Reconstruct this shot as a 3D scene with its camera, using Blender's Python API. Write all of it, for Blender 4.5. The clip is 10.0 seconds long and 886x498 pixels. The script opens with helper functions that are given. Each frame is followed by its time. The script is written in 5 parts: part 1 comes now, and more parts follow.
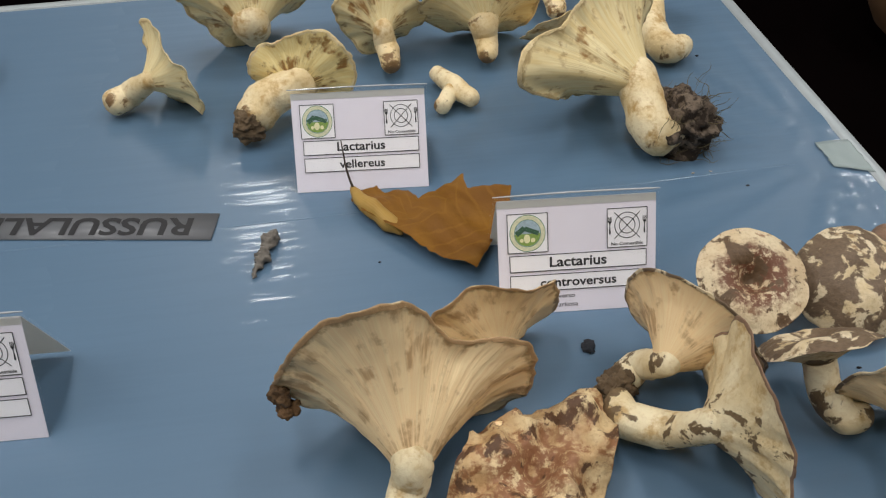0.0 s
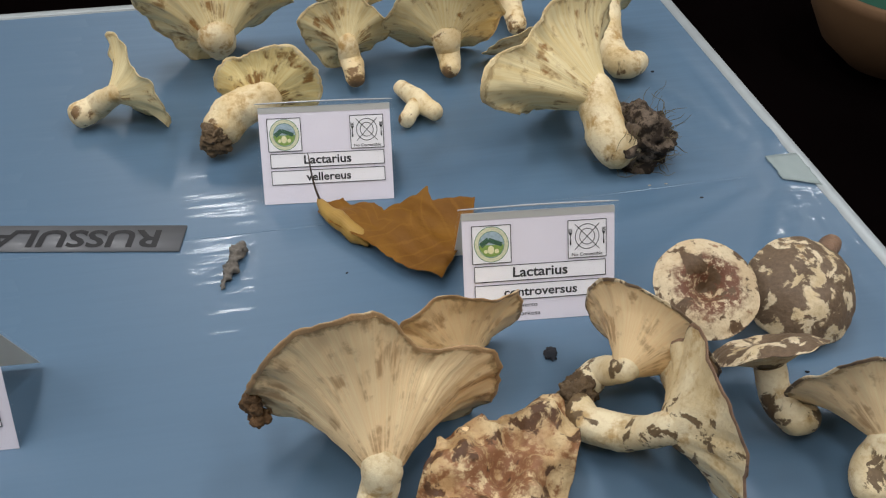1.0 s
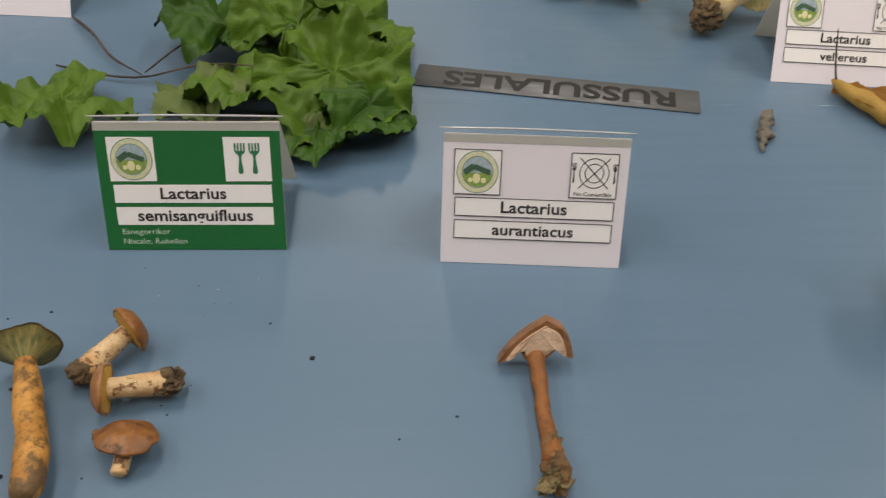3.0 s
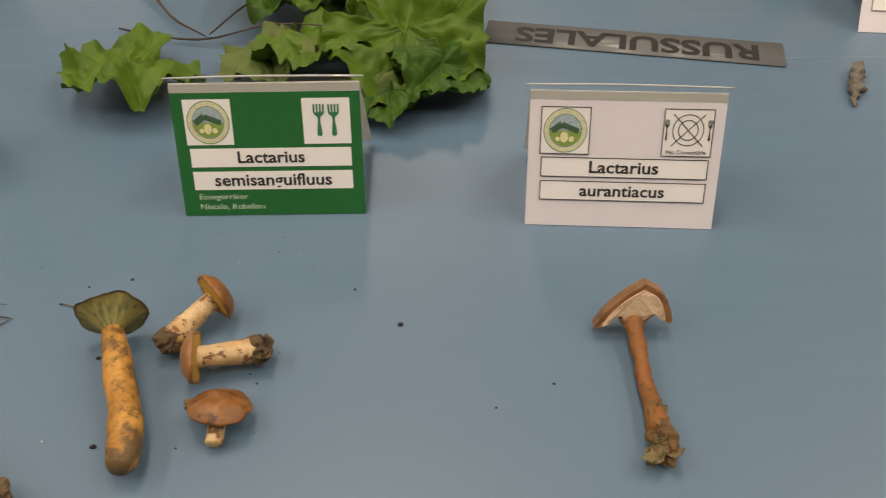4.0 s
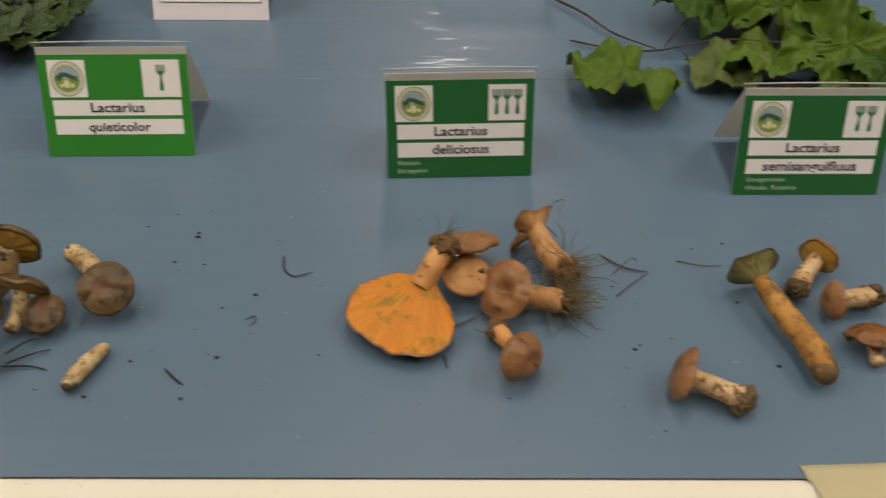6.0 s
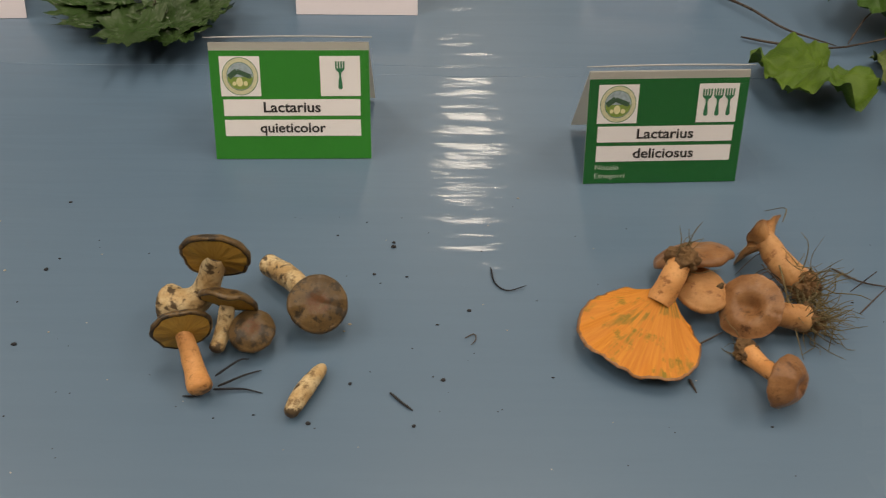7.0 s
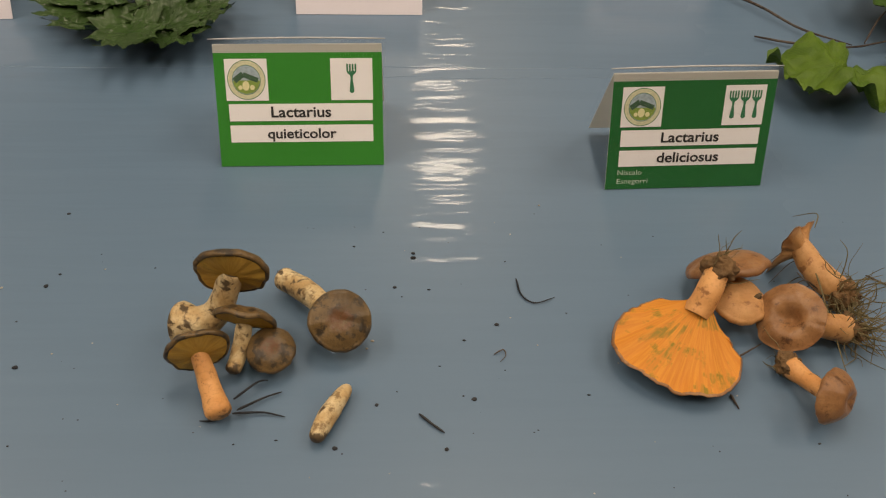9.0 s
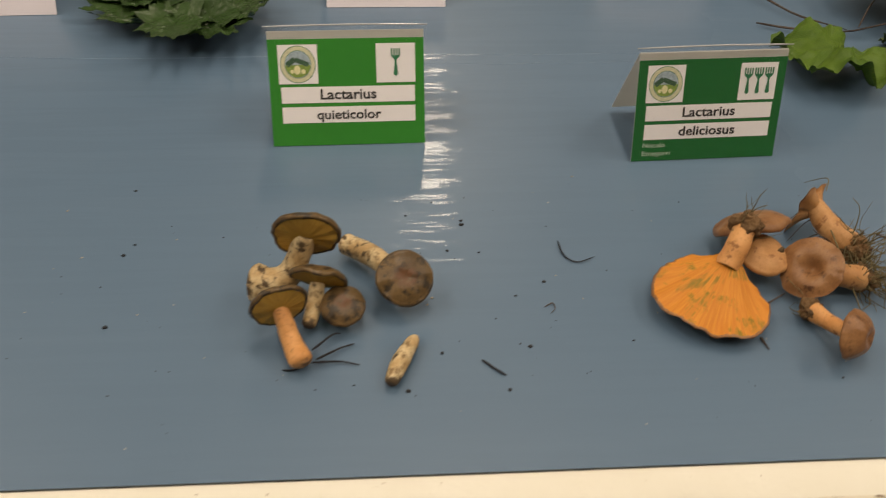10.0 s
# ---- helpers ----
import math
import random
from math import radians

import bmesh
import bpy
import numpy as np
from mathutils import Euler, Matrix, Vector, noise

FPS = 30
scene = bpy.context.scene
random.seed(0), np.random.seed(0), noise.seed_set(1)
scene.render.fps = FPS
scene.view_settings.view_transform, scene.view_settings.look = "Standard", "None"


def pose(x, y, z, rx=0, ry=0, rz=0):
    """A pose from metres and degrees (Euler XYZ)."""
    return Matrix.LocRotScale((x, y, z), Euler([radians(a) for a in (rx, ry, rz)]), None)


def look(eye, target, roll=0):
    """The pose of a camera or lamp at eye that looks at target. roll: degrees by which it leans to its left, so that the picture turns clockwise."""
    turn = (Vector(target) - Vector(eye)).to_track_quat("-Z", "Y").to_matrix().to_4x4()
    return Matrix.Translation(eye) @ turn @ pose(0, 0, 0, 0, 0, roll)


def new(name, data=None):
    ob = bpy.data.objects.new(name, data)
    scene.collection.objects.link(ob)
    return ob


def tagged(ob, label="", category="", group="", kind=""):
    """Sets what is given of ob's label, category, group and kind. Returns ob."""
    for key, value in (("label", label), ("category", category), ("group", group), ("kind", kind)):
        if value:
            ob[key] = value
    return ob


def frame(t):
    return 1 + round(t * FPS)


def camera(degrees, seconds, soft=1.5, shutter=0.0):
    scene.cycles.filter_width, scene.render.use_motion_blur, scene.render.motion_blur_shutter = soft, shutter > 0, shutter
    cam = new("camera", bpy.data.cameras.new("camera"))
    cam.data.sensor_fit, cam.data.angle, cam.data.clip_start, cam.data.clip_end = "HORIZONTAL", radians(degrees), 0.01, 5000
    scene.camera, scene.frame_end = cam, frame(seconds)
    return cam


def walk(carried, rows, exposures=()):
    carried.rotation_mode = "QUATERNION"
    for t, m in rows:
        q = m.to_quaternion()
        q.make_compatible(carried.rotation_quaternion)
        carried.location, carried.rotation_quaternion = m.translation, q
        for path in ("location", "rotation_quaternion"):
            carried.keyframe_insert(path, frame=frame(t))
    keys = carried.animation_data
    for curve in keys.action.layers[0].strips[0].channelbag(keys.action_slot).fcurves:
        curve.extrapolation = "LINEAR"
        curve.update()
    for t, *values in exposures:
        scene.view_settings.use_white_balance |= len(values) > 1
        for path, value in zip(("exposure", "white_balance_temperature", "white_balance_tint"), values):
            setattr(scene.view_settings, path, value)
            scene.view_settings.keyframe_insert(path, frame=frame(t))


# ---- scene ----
cam = camera(52.9, 10.0, soft=1.15, shutter=0.3)
PATH = [
    (0, (0.282, -0.127, 0.403), (0.475, 1.365, -0.915), -1.7),
    (0.5, (0.273, -0.129, 0.399), (0.532, 1.349, -0.922), -0.2),
    (1, (0.276, -0.137, 0.414), (0.562, 1.353, -0.889), 0.4),
    (1.5, (0.236, -0.158, 0.413), (0.541, 1.348, -0.866), 1.3),
    (1.8, (0.159, -0.187, 0.4), (0.45, 1.324, -0.877), 3.0),
    (2, (0.123, -0.217, 0.406), (0.321, 1.295, -0.889), 1.8),
    (2.5, (0.042, -0.201, 0.374), (0.135, 1.316, -0.926), 1.5),
    (3, (-0.008, -0.155, 0.341), (0.03, 1.334, -0.995), 1.2),
    (4.3, (-0.062, -0.144, 0.33), (-0.1, 1.282, -1.072), -1.5),
    (4.5, (-0.09, -0.157, 0.339), (-0.094, 1.267, -1.066), -0.5),
    (5, (-0.18, -0.215, 0.367), (-0.167, 1.218, -1.028), -1.1),
    (5.5, (-0.279, -0.266, 0.393), (-0.279, 1.189, -0.979), -1.1),
    (6, (-0.391, -0.245, 0.395), (-0.374, 1.2, -0.987), 0.7),
    (6.2, (-0.429, -0.233, 0.397), (-0.423, 1.209, -0.989), 0.8),
    (7.3, (-0.528, -0.204, 0.362), (-0.522, 1.24, -1.022), 0.5),
    (7.5, (-0.531, -0.199, 0.36), (-0.527, 1.245, -1.023), 0.4),
    (8, (-0.537, -0.191, 0.358), (-0.528, 1.252, -1.026), 0.6),
    (8.5, (-0.541, -0.185, 0.357), (-0.498, 1.255, -1.03), 1.4),
    (9, (-0.545, -0.188, 0.36), (-0.477, 1.252, -1.027), 1.7),
    (9.5, (-0.547, -0.191, 0.362), (-0.45, 1.246, -1.025), 2.0),
    (10, (-0.592, -0.234, 0.37), (-0.464, 1.215, -1.002), 2.2),
]
walk(cam, [(t, look(eye, target, roll)) for t, eye, target, roll in PATH],
     [(0, -0.92, 6300, 11), (1.6, -0.88, 6100, 12), (3, -0.8, 7200, 12), (4.5, -0.7, 8600, 14), (5, -0.88, 8300, 13), (5.4, -1.23, 7900, 13), (6.2, -1.1, 7900, 13), (7.3, -1.02, 8200, 14), (8.5, -0.95, 8700, 16), (9.5, -0.94, 8700, 16), (10, -1.03, 8400, 15)])

# ---- light ----
world = bpy.data.worlds.new("hall")
world.use_nodes = True
world.node_tree.nodes["Background"].inputs[0].default_value = (0.75, 0.85, 1.0, 1)
world.node_tree.nodes["Background"].inputs[1].default_value = 0.25
scene.world = world

LAMP_POWER = 62
# back row shows in the film; two nearer rows added unseen for softer light
LAMPS = [(x, 4.9) for x in (-5.0, -0.32, 4.4)] + [(x, y) for x in (-5.0, -2.66, -0.32, 2.04, 4.4) for y in (-1.15, 0.95)]


# ---- materials ----
def rgb(c):
    return (c[0], c[1], c[2], 1)


class Mat:
    """A small wrapper round one node material."""

    def __init__(self, name, rough=0.6, metal=0.0, spec=0.5):
        self.m = bpy.data.materials.new(name)
        self.m.use_nodes = True
        self.t = self.m.node_tree
        self.b = self.t.nodes["Principled BSDF"]
        self.b.inputs["Roughness"].default_value = rough
        self.b.inputs["Metallic"].default_value = metal
        self.b.inputs["Specular IOR Level"].default_value = spec

    def node(self, kind, **inputs):
        n = self.t.nodes.new(kind)
        for k, v in inputs.items():
            n.inputs[k.replace("_", " ")].default_value = v
        return n

    def link(self, a, b):
        self.t.links.new(a, b)

    def coords(self, kind="Object", scale=(1, 1, 1), shift=None):
        tc = self.node("ShaderNodeTexCoord")
        mp = self.node("ShaderNodeMapping")
        mp.inputs["Scale"].default_value = scale
        self.link(tc.outputs[kind], mp.inputs["Vector"])
        if shift:
            info = self.node("ShaderNodeObjectInfo")
            mul = self.node("ShaderNodeMath")
            mul.operation = "MULTIPLY"
            mul.inputs[1].default_value = shift
            self.link(info.outputs["Random"], mul.inputs[0])
            self.link(mul.outputs[0], mp.inputs["Location"])
        return mp.outputs[0]

    def noise(self, vec, scale, detail=4, rough=0.55, distort=0.0):
        n = self.node("ShaderNodeTexNoise", Scale=scale, Detail=detail, Roughness=rough, Distortion=distort)
        self.link(vec, n.inputs["Vector"])
        return n.outputs["Fac"]

    def ramp(self, fac, lo, hi):
        r = self.node("ShaderNodeMapRange")
        r.inputs["From Min"].default_value, r.inputs["From Max"].default_value = lo, hi
        r.interpolation_type = "SMOOTHSTEP"
        self.link(fac, r.inputs["Value"])
        return r.outputs[0]

    def mix(self, fac, a, b):
        n = self.node("ShaderNodeMix")
        n.data_type = "RGBA"
        for sock, v in ((n.inputs[0], fac), (n.inputs[6], a), (n.inputs[7], b)):
            if isinstance(v, (int, float)):
                sock.default_value = v
            elif isinstance(v, tuple):
                sock.default_value = rgb(v)
            else:
                self.link(v, sock)
        return n.outputs[2]

    def times(self, a, b):
        n = self.node("ShaderNodeMath")
        n.operation = "MULTIPLY"
        for sock, v in ((n.inputs[0], a), (n.inputs[1], b)):
            if isinstance(v, (int, float)):
                sock.default_value = v
            else:
                self.link(v, sock)
        return n.outputs[0]

    def color(self, c):
        if isinstance(c, tuple):
            self.b.inputs["Base Color"].default_value = rgb(c)
        else:
            self.link(c, self.b.inputs["Base Color"])

    def bump(self, height, strength, distance=0.001, sock="Normal"):
        n = self.node("ShaderNodeBump", Strength=strength, Distance=distance)
        self.link(height, n.inputs["Height"])
        self.link(n.outputs[0], self.b.inputs[sock])


def flesh(name, base, second, stain, stain_at=(0.56, 0.66), soil=None, soil_at=(0.6, 0.64), rough=0.55, grain=260.0, middle=None, middle_at=(0.62, 0.42), zoom=1.0, edge=None, relief=0.75, foot=0.0):
    """Mushroom skin: two tones, stains, and patches of soil that cling to it."""
    k = Mat(name, rough, spec=0.35)
    v = k.coords("Object", shift=7.0)
    c = k.mix(k.ramp(k.noise(v, 45 * zoom, 5), 0.35, 0.65), base, second)
    c = k.mix(k.ramp(k.noise(v, 95 * zoom, 6, 0.65), *stain_at), c, stain)
    c = k.mix(k.times(k.ramp(k.noise(v, 420 * zoom, 3), 0.48, 0.7), 0.26), c, stain)
    fine = k.noise(v, grain, 5)
    if middle:
        # stains gather in the hollow of the cap; V runs from its middle to the rim
        sep = k.node("ShaderNodeSeparateXYZ")
        k.link(k.coords("UV"), sep.inputs[0])
        add = k.node("ShaderNodeMath")
        k.link(sep.outputs["Y"], add.inputs[0])
        k.link(k.times(k.noise(v, 130 * zoom, 6, 0.7), 0.75), add.inputs[1])
        c = k.mix(k.times(k.ramp(add.outputs[0], middle_at[0] + 0.38, middle_at[1] + 0.38), k.ramp(k.noise(v, 190 * zoom, 5, 0.7), 0.36, 0.52)), c, middle)
    if edge:
        sep = k.node("ShaderNodeSeparateXYZ")
        k.link(k.coords("UV"), sep.inputs[0])
        add = k.node("ShaderNodeMath")
        k.link(sep.outputs["Y"], add.inputs[0])
        k.link(k.times(k.noise(v, 70 * zoom, 5, 0.65), 0.5), add.inputs[1])
        c = k.mix(k.ramp(add.outputs[0], 1.3, 1.4), c, edge)
    if soil:
        cling = k.noise(v, 62 * zoom, 7, 0.6, 0.4)
        if foot:
            # V runs up the stem from its foot
            low = k.node("ShaderNodeSeparateXYZ")
            k.link(k.coords("UV"), low.inputs[0])
            more = k.node("ShaderNodeMapRange")
            for sock, val in (("From Min", 0.0), ("From Max", 0.35), ("To Min", foot), ("To Max", 0.0)):
                more.inputs[sock].default_value = val
            k.link(low.outputs["Y"], more.inputs["Value"])
            add = k.node("ShaderNodeMath")
            k.link(cling, add.inputs[0])
            k.link(more.outputs[0], add.inputs[1])
            cling = add.outputs[0]
        mask = k.ramp(cling, *soil_at)
        tone = k.mix(k.noise(v, 300 * zoom, 5), tuple(x * 0.5 for x in soil), tuple(x * 1.3 for x in soil))
        c = k.mix(mask, c, tone)
    k.color(c)
    k.bump(fine, relief, 0.0015)
    return k.m


def gill(name, base, second, stain, stain_at=(0.58, 0.72), lines=70.0, edge=None, patch=None):
    """The underside of a cap: fine radial lines, stained in places; U runs round the cap, V outwards."""
    k = Mat(name, 0.6, spec=0.3)
    uv = k.coords("UV", (lines, 1.3, 1), shift=5.0)
    streak = k.noise(uv, 1.6, 4, 0.6)
    fine = k.noise(k.coords("UV", (lines * 3.2, 1.0, 1)), 1.0, 2)
    v = k.coords("Object", shift=3.0)
    c = k.mix(k.ramp(streak, 0.33, 0.68), second, base)
    k2 = k.times(k.ramp(k.noise(v, 52, 5, 0.6), *stain_at), k.ramp(k.noise(k.coords("UV", (lines * 0.55, 2.5, 1), shift=9.0), 1.0, 4), 0.4, 0.62))
    c = k.mix(k2, c, stain)
    if patch:
        c = k.mix(k.times(k.ramp(k.noise(v, 75, 4, 0.6), 0.56, 0.66), k.ramp(streak, 0.38, 0.6)), c, patch)
    if edge:
        # dried, browned flesh along the rim
        sep = k.node("ShaderNodeSeparateXYZ")
        k.link(k.coords("UV"), sep.inputs[0])
        add = k.node("ShaderNodeMath")
        k.link(sep.outputs["Y"], add.inputs[0])
        k.link(k.times(k.noise(v, 90, 5, 0.65), 0.3), add.inputs[1])
        c = k.mix(k.ramp(add.outputs[0], 0.955, 1.03), c, edge)
    k.color(c)
    k.bump(fine, 0.35, 0.001)
    return k.m


def plain(name, c, rough=0.6, spec=0.4, vary=0.12, scale=60.0, metal=0.0, bump=0.15, coat=0.0):
    k = Mat(name, rough, metal, spec)
    v = k.coords("Object")
    k.color(k.mix(k.noise(v, scale, 5), tuple(x * (1 - vary) for x in c), tuple(min(1.0, x * (1 + vary)) for x in c)))
    if bump:
        k.bump(k.noise(v, scale * 5, 4), bump, 0.0006)
    k.b.inputs["Coat Weight"].default_value = coat
    k.b.inputs["Coat Roughness"].default_value = 0.12
    return k.m


def film_blue():
    """Blue paper under a clear, slightly rippled plastic film."""
    k = Mat("blue_paper_under_film", 0.4, spec=0.65)
    v = k.coords("Object")
    c = k.mix(k.noise(v, 3.0, 3), (0.078, 0.144, 0.224), (0.099, 0.169, 0.252))
    long = k.noise(k.coords("Object", (2.0, 40, 1)), 1.0, 4)
    c = k.mix(k.times(k.ramp(long, 0.52, 0.8), 0.14), c, (0.14, 0.22, 0.315))
    k.color(c)
    k.b.inputs["Coat IOR"].default_value = 1.45
    # the film is smooth and loose at both sides, hazy from handling between them
    sep = k.node("ShaderNodeSeparateXYZ")
    k.link(v, sep.inputs[0])
    off = k.node("ShaderNodeMath")
    k.link(sep.outputs["X"], off.inputs[0])
    off.inputs[1].default_value = 0.12
    far = k.node("ShaderNodeMath")
    far.operation = "ABSOLUTE"
    k.link(off.outputs[0], far.inputs[0])
    wob = k.node("ShaderNodeMath")
    k.link(far.outputs[0], wob.inputs[0])
    k.link(k.times(k.noise(v, 6.0, 4), 0.12), wob.inputs[1])
    gloss = k.node("ShaderNodeMapRange")
    for sock, val in (("From Min", 0.225), ("From Max", 0.3), ("To Min", 0.38), ("To Max", 0.085)):
        gloss.inputs[sock].default_value = val
    k.link(wob.outputs[0], gloss.inputs["Value"])
    k.link(gloss.outputs[0], k.b.inputs["Coat Roughness"])
    # it lies close to the paper but for low creases along the table
    crease = k.ramp(k.noise(k.coords("Object", (8, 110, 1)), 1.0, 3, 0.6), 0.44, 0.56)
    loose = k.node("ShaderNodeMapRange")
    for sock, val in (("From Min", 0.225), ("From Max", 0.3), ("To Min", 0.05), ("To Max", 0.4)):
        loose.inputs[sock].default_value = val
    k.link(wob.outputs[0], loose.inputs["Value"])
    k.link(k.times(crease, loose.outputs[0]), k.b.inputs["Coat Weight"])
    rip = k.noise(k.coords("Object", (20, 90, 1)), 1.0, 2, 0.5)
    k.bump(rip, 0.3, 0.0025, "Coat Normal")
    return k.m


def clear_film(name="clear_plastic"):
    k = Mat(name, 0.06, spec=0.5)
    t = k.node("ShaderNodeBsdfTransparent")
    g = k.node("ShaderNodeBsdfGlossy", Roughness=0.08)
    f = k.node("ShaderNodeFresnel", IOR=1.4)
    mx = k.node("ShaderNodeMixShader")
    boost = k.node("ShaderNodeMath")
    boost.operation = "MULTIPLY_ADD"
    boost.inputs[1].default_value, boost.inputs[2].default_value = 0.22, 0.0
    k.link(f.outputs[0], boost.inputs[0])
    k.link(boost.outputs[0], mx.inputs[0])
    haze = k.node("ShaderNodeBsdfDiffuse")
    haze.inputs["Color"].default_value = (0.75, 0.77, 0.8, 1)
    milky = k.node("ShaderNodeMixShader", Fac=0.012)
    k.link(t.outputs[0], milky.inputs[1])
    k.link(haze.outputs[0], milky.inputs[2])
    k.link(milky.outputs[0], mx.inputs[1])
    k.link(g.outputs[0], mx.inputs[2])
    k.link(mx.outputs[0], k.t.nodes["Material Output"].inputs["Surface"])
    return k.m


def leaf_mat(name, a, b, vein, rough=0.45, lines=7.0):
    k = Mat(name, rough, spec=0.25)
    v = k.coords("Object", shift=4.0)
    c = k.mix(k.ramp(k.noise(v, 38, 5), 0.3, 0.7), a, b)
    w = k.node("ShaderNodeTexWave", Scale=lines, Distortion=1.5, Detail=2.0)
    k.link(k.coords("UV", (1, 1, 1)), w.inputs["Vector"])
    c = k.mix(k.times(k.ramp(w.outputs["Fac"], 0.86, 1.0), 0.55), c, vein)
    k.color(c)
    k.bump(k.noise(v, 130, 5), 0.5, 0.0015)
    k.b.inputs["Subsurface Weight"].default_value = 0.0
    return k.m


def worn_white():
    k = Mat("worn_white_paint", 0.5)
    v = k.coords("Object")
    c = k.mix(k.noise(v, 25, 5), (0.72, 0.69, 0.58), (0.8, 0.78, 0.7))
    c = k.mix(k.ramp(k.noise(v, 120, 6, 0.7), 0.66, 0.7), c, (0.3, 0.22, 0.13))
    k.color(c)
    k.bump(k.noise(v, 160, 4), 0.3, 0.0008)
    return k.m


def chipped_wood():
    k = Mat("chipped_edge", 0.7)
    v = k.coords("Object", (1, 1, 4))
    c = k.mix(k.ramp(k.noise(v, 42, 7, 0.65), 0.42, 0.5), (0.16, 0.1, 0.05), (0.7, 0.65, 0.53))
    c = k.mix(k.ramp(k.noise(v, 90, 6, 0.7), 0.58, 0.64), c, (0.05, 0.03, 0.018))
    k.color(c)
    k.bump(k.noise(v, 80, 6), 0.7, 0.002)
    return k.m


BLUE = film_blue()
WORN = worn_white()
CHIP = chipped_wood()
PLASTIC = clear_film()
PAPER = plain("white_paper", (0.8, 0.76, 0.83), 0.55, vary=0.03, bump=0.03, coat=0.15)
SLIP = plain("bright_paper_slip", (0.9, 0.88, 0.9), 0.5, vary=0.02, bump=0.02)
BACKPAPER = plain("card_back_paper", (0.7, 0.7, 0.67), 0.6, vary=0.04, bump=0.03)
tree = BACKPAPER.node_tree
thin = tree.nodes.new("ShaderNodeBsdfTranslucent")
thin.inputs["Color"].default_value = (0.8, 0.8, 0.76, 1)
both = tree.nodes.new("ShaderNodeMixShader")
both.inputs[0].default_value = 0.45
tree.links.new(tree.nodes["Principled BSDF"].outputs[0], both.inputs[1])
tree.links.new(thin.outputs[0], both.inputs[2])
tree.links.new(both.outputs[0], tree.nodes["Material Output"].inputs["Surface"])
GREEN = plain("green_print", (0.0, 0.14, 0.03), 0.5, vary=0.06, bump=0.02)
LIGHTGREEN = plain("light_green_print", (0.012, 0.25, 0.025), 0.5, vary=0.1, scale=30, bump=0.02)
INK = plain("black_ink", (0.02, 0.02, 0.022), 0.5, vary=0.05, bump=0)
FAINT = plain("pale_ink", (0.55, 0.7, 0.58), 0.5, vary=0.05, bump=0)
FORK = plain("fork_green_ink", (0.02, 0.19, 0.09), 0.5, vary=0.05, bump=0)
RING = plain("emblem_ring_ink", (0.68, 0.66, 0.46), 0.5, vary=0.5, scale=900, bump=0)
SKYINK = plain("emblem_blue_ink", (0.36, 0.46, 0.52), 0.5, vary=0.6, scale=500, bump=0)
HILLINK = plain("emblem_green_ink", (0.24, 0.36, 0.08), 0.5, vary=0.5, scale=900, bump=0)
RIDGEINK = plain("emblem_dark_ridge_ink", (0.05, 0.12, 0.07), 0.5, vary=0.4, scale=700, bump=0)
TANINK = plain("emblem_yellow_ink", (0.8, 0.76, 0.45), 0.5, vary=0.2, scale=900, bump=0)
STRIP = plain("grey_strip", (0.13, 0.135, 0.145), 0.35, vary=0.1, scale=30, bump=0.05, coat=0.08)
TAPE = plain("masking_tape", (0.62, 0.56, 0.36), 0.45, vary=0.06, scale=40, bump=0.2)
STRIPWHITE = plain("film_covered_white_edge", (0.42, 0.46, 0.47), 0.35, vary=0.15, scale=40)
CLEARTAPE = plain("cloudy_tape", (0.36, 0.43, 0.42), 0.3, vary=0.08, scale=30, bump=0.2)
for tape_mat, clear in ((TAPE, 0.32), (CLEARTAPE, 0.4)):
    tree = tape_mat.node_tree
    see = tree.nodes.new("ShaderNodeBsdfTransparent")
    both = tree.nodes.new("ShaderNodeMixShader")
    both.inputs[0].default_value = clear
    tree.links.new(tree.nodes["Principled BSDF"].outputs[0], both.inputs[1])
    tree.links.new(see.outputs[0], both.inputs[2])
    tree.links.new(both.outputs[0], tree.nodes["Material Output"].inputs["Surface"])
NOTE = plain("pale_yellow_note", (0.68, 0.68, 0.42), 0.6, vary=0.04, bump=0.05)
SOIL = flesh("clinging_soil", (0.1, 0.066, 0.036), (0.16, 0.11, 0.062), (0.022, 0.015, 0.01), rough=0.9, grain=500)
ROOTBALL = flesh("matted_root_ball", (0.115, 0.082, 0.058), (0.19, 0.145, 0.105), (0.035, 0.024, 0.016), (0.46, 0.56), rough=0.95, grain=700, relief=1.0)
CLOD = flesh("brown_clod", (0.2, 0.11, 0.05), (0.13, 0.075, 0.035), (0.05, 0.03, 0.018), rough=0.9, grain=500)
# pale grey stands in for the lamp's highlight on the clear film's bend
SHEEN = plain("plastic_fold_glint", (0.5, 0.51, 0.53), 0.12, spec=0.8, vary=0.05, bump=0.0)
TWIG = flesh("twig_bark", (0.05, 0.035, 0.028), (0.1, 0.075, 0.06), (0.02, 0.015, 0.012), rough=0.8)
ROOT = flesh("root_fibre", (0.12, 0.095, 0.045), (0.19, 0.15, 0.075), (0.06, 0.045, 0.02), rough=0.8)
CRUMB = flesh("dark_crumb", (0.014, 0.017, 0.024), (0.03, 0.03, 0.034), (0.01, 0.008, 0.008), rough=0.8)
PALECRUMB = flesh("pale_crumb", (0.5, 0.45, 0.38), (0.35, 0.3, 0.24), (0.2, 0.15, 0.1), rough=0.8)
MOSS = plain("pale_moss", (0.11, 0.11, 0.035), 0.9, vary=0.5, scale=200)

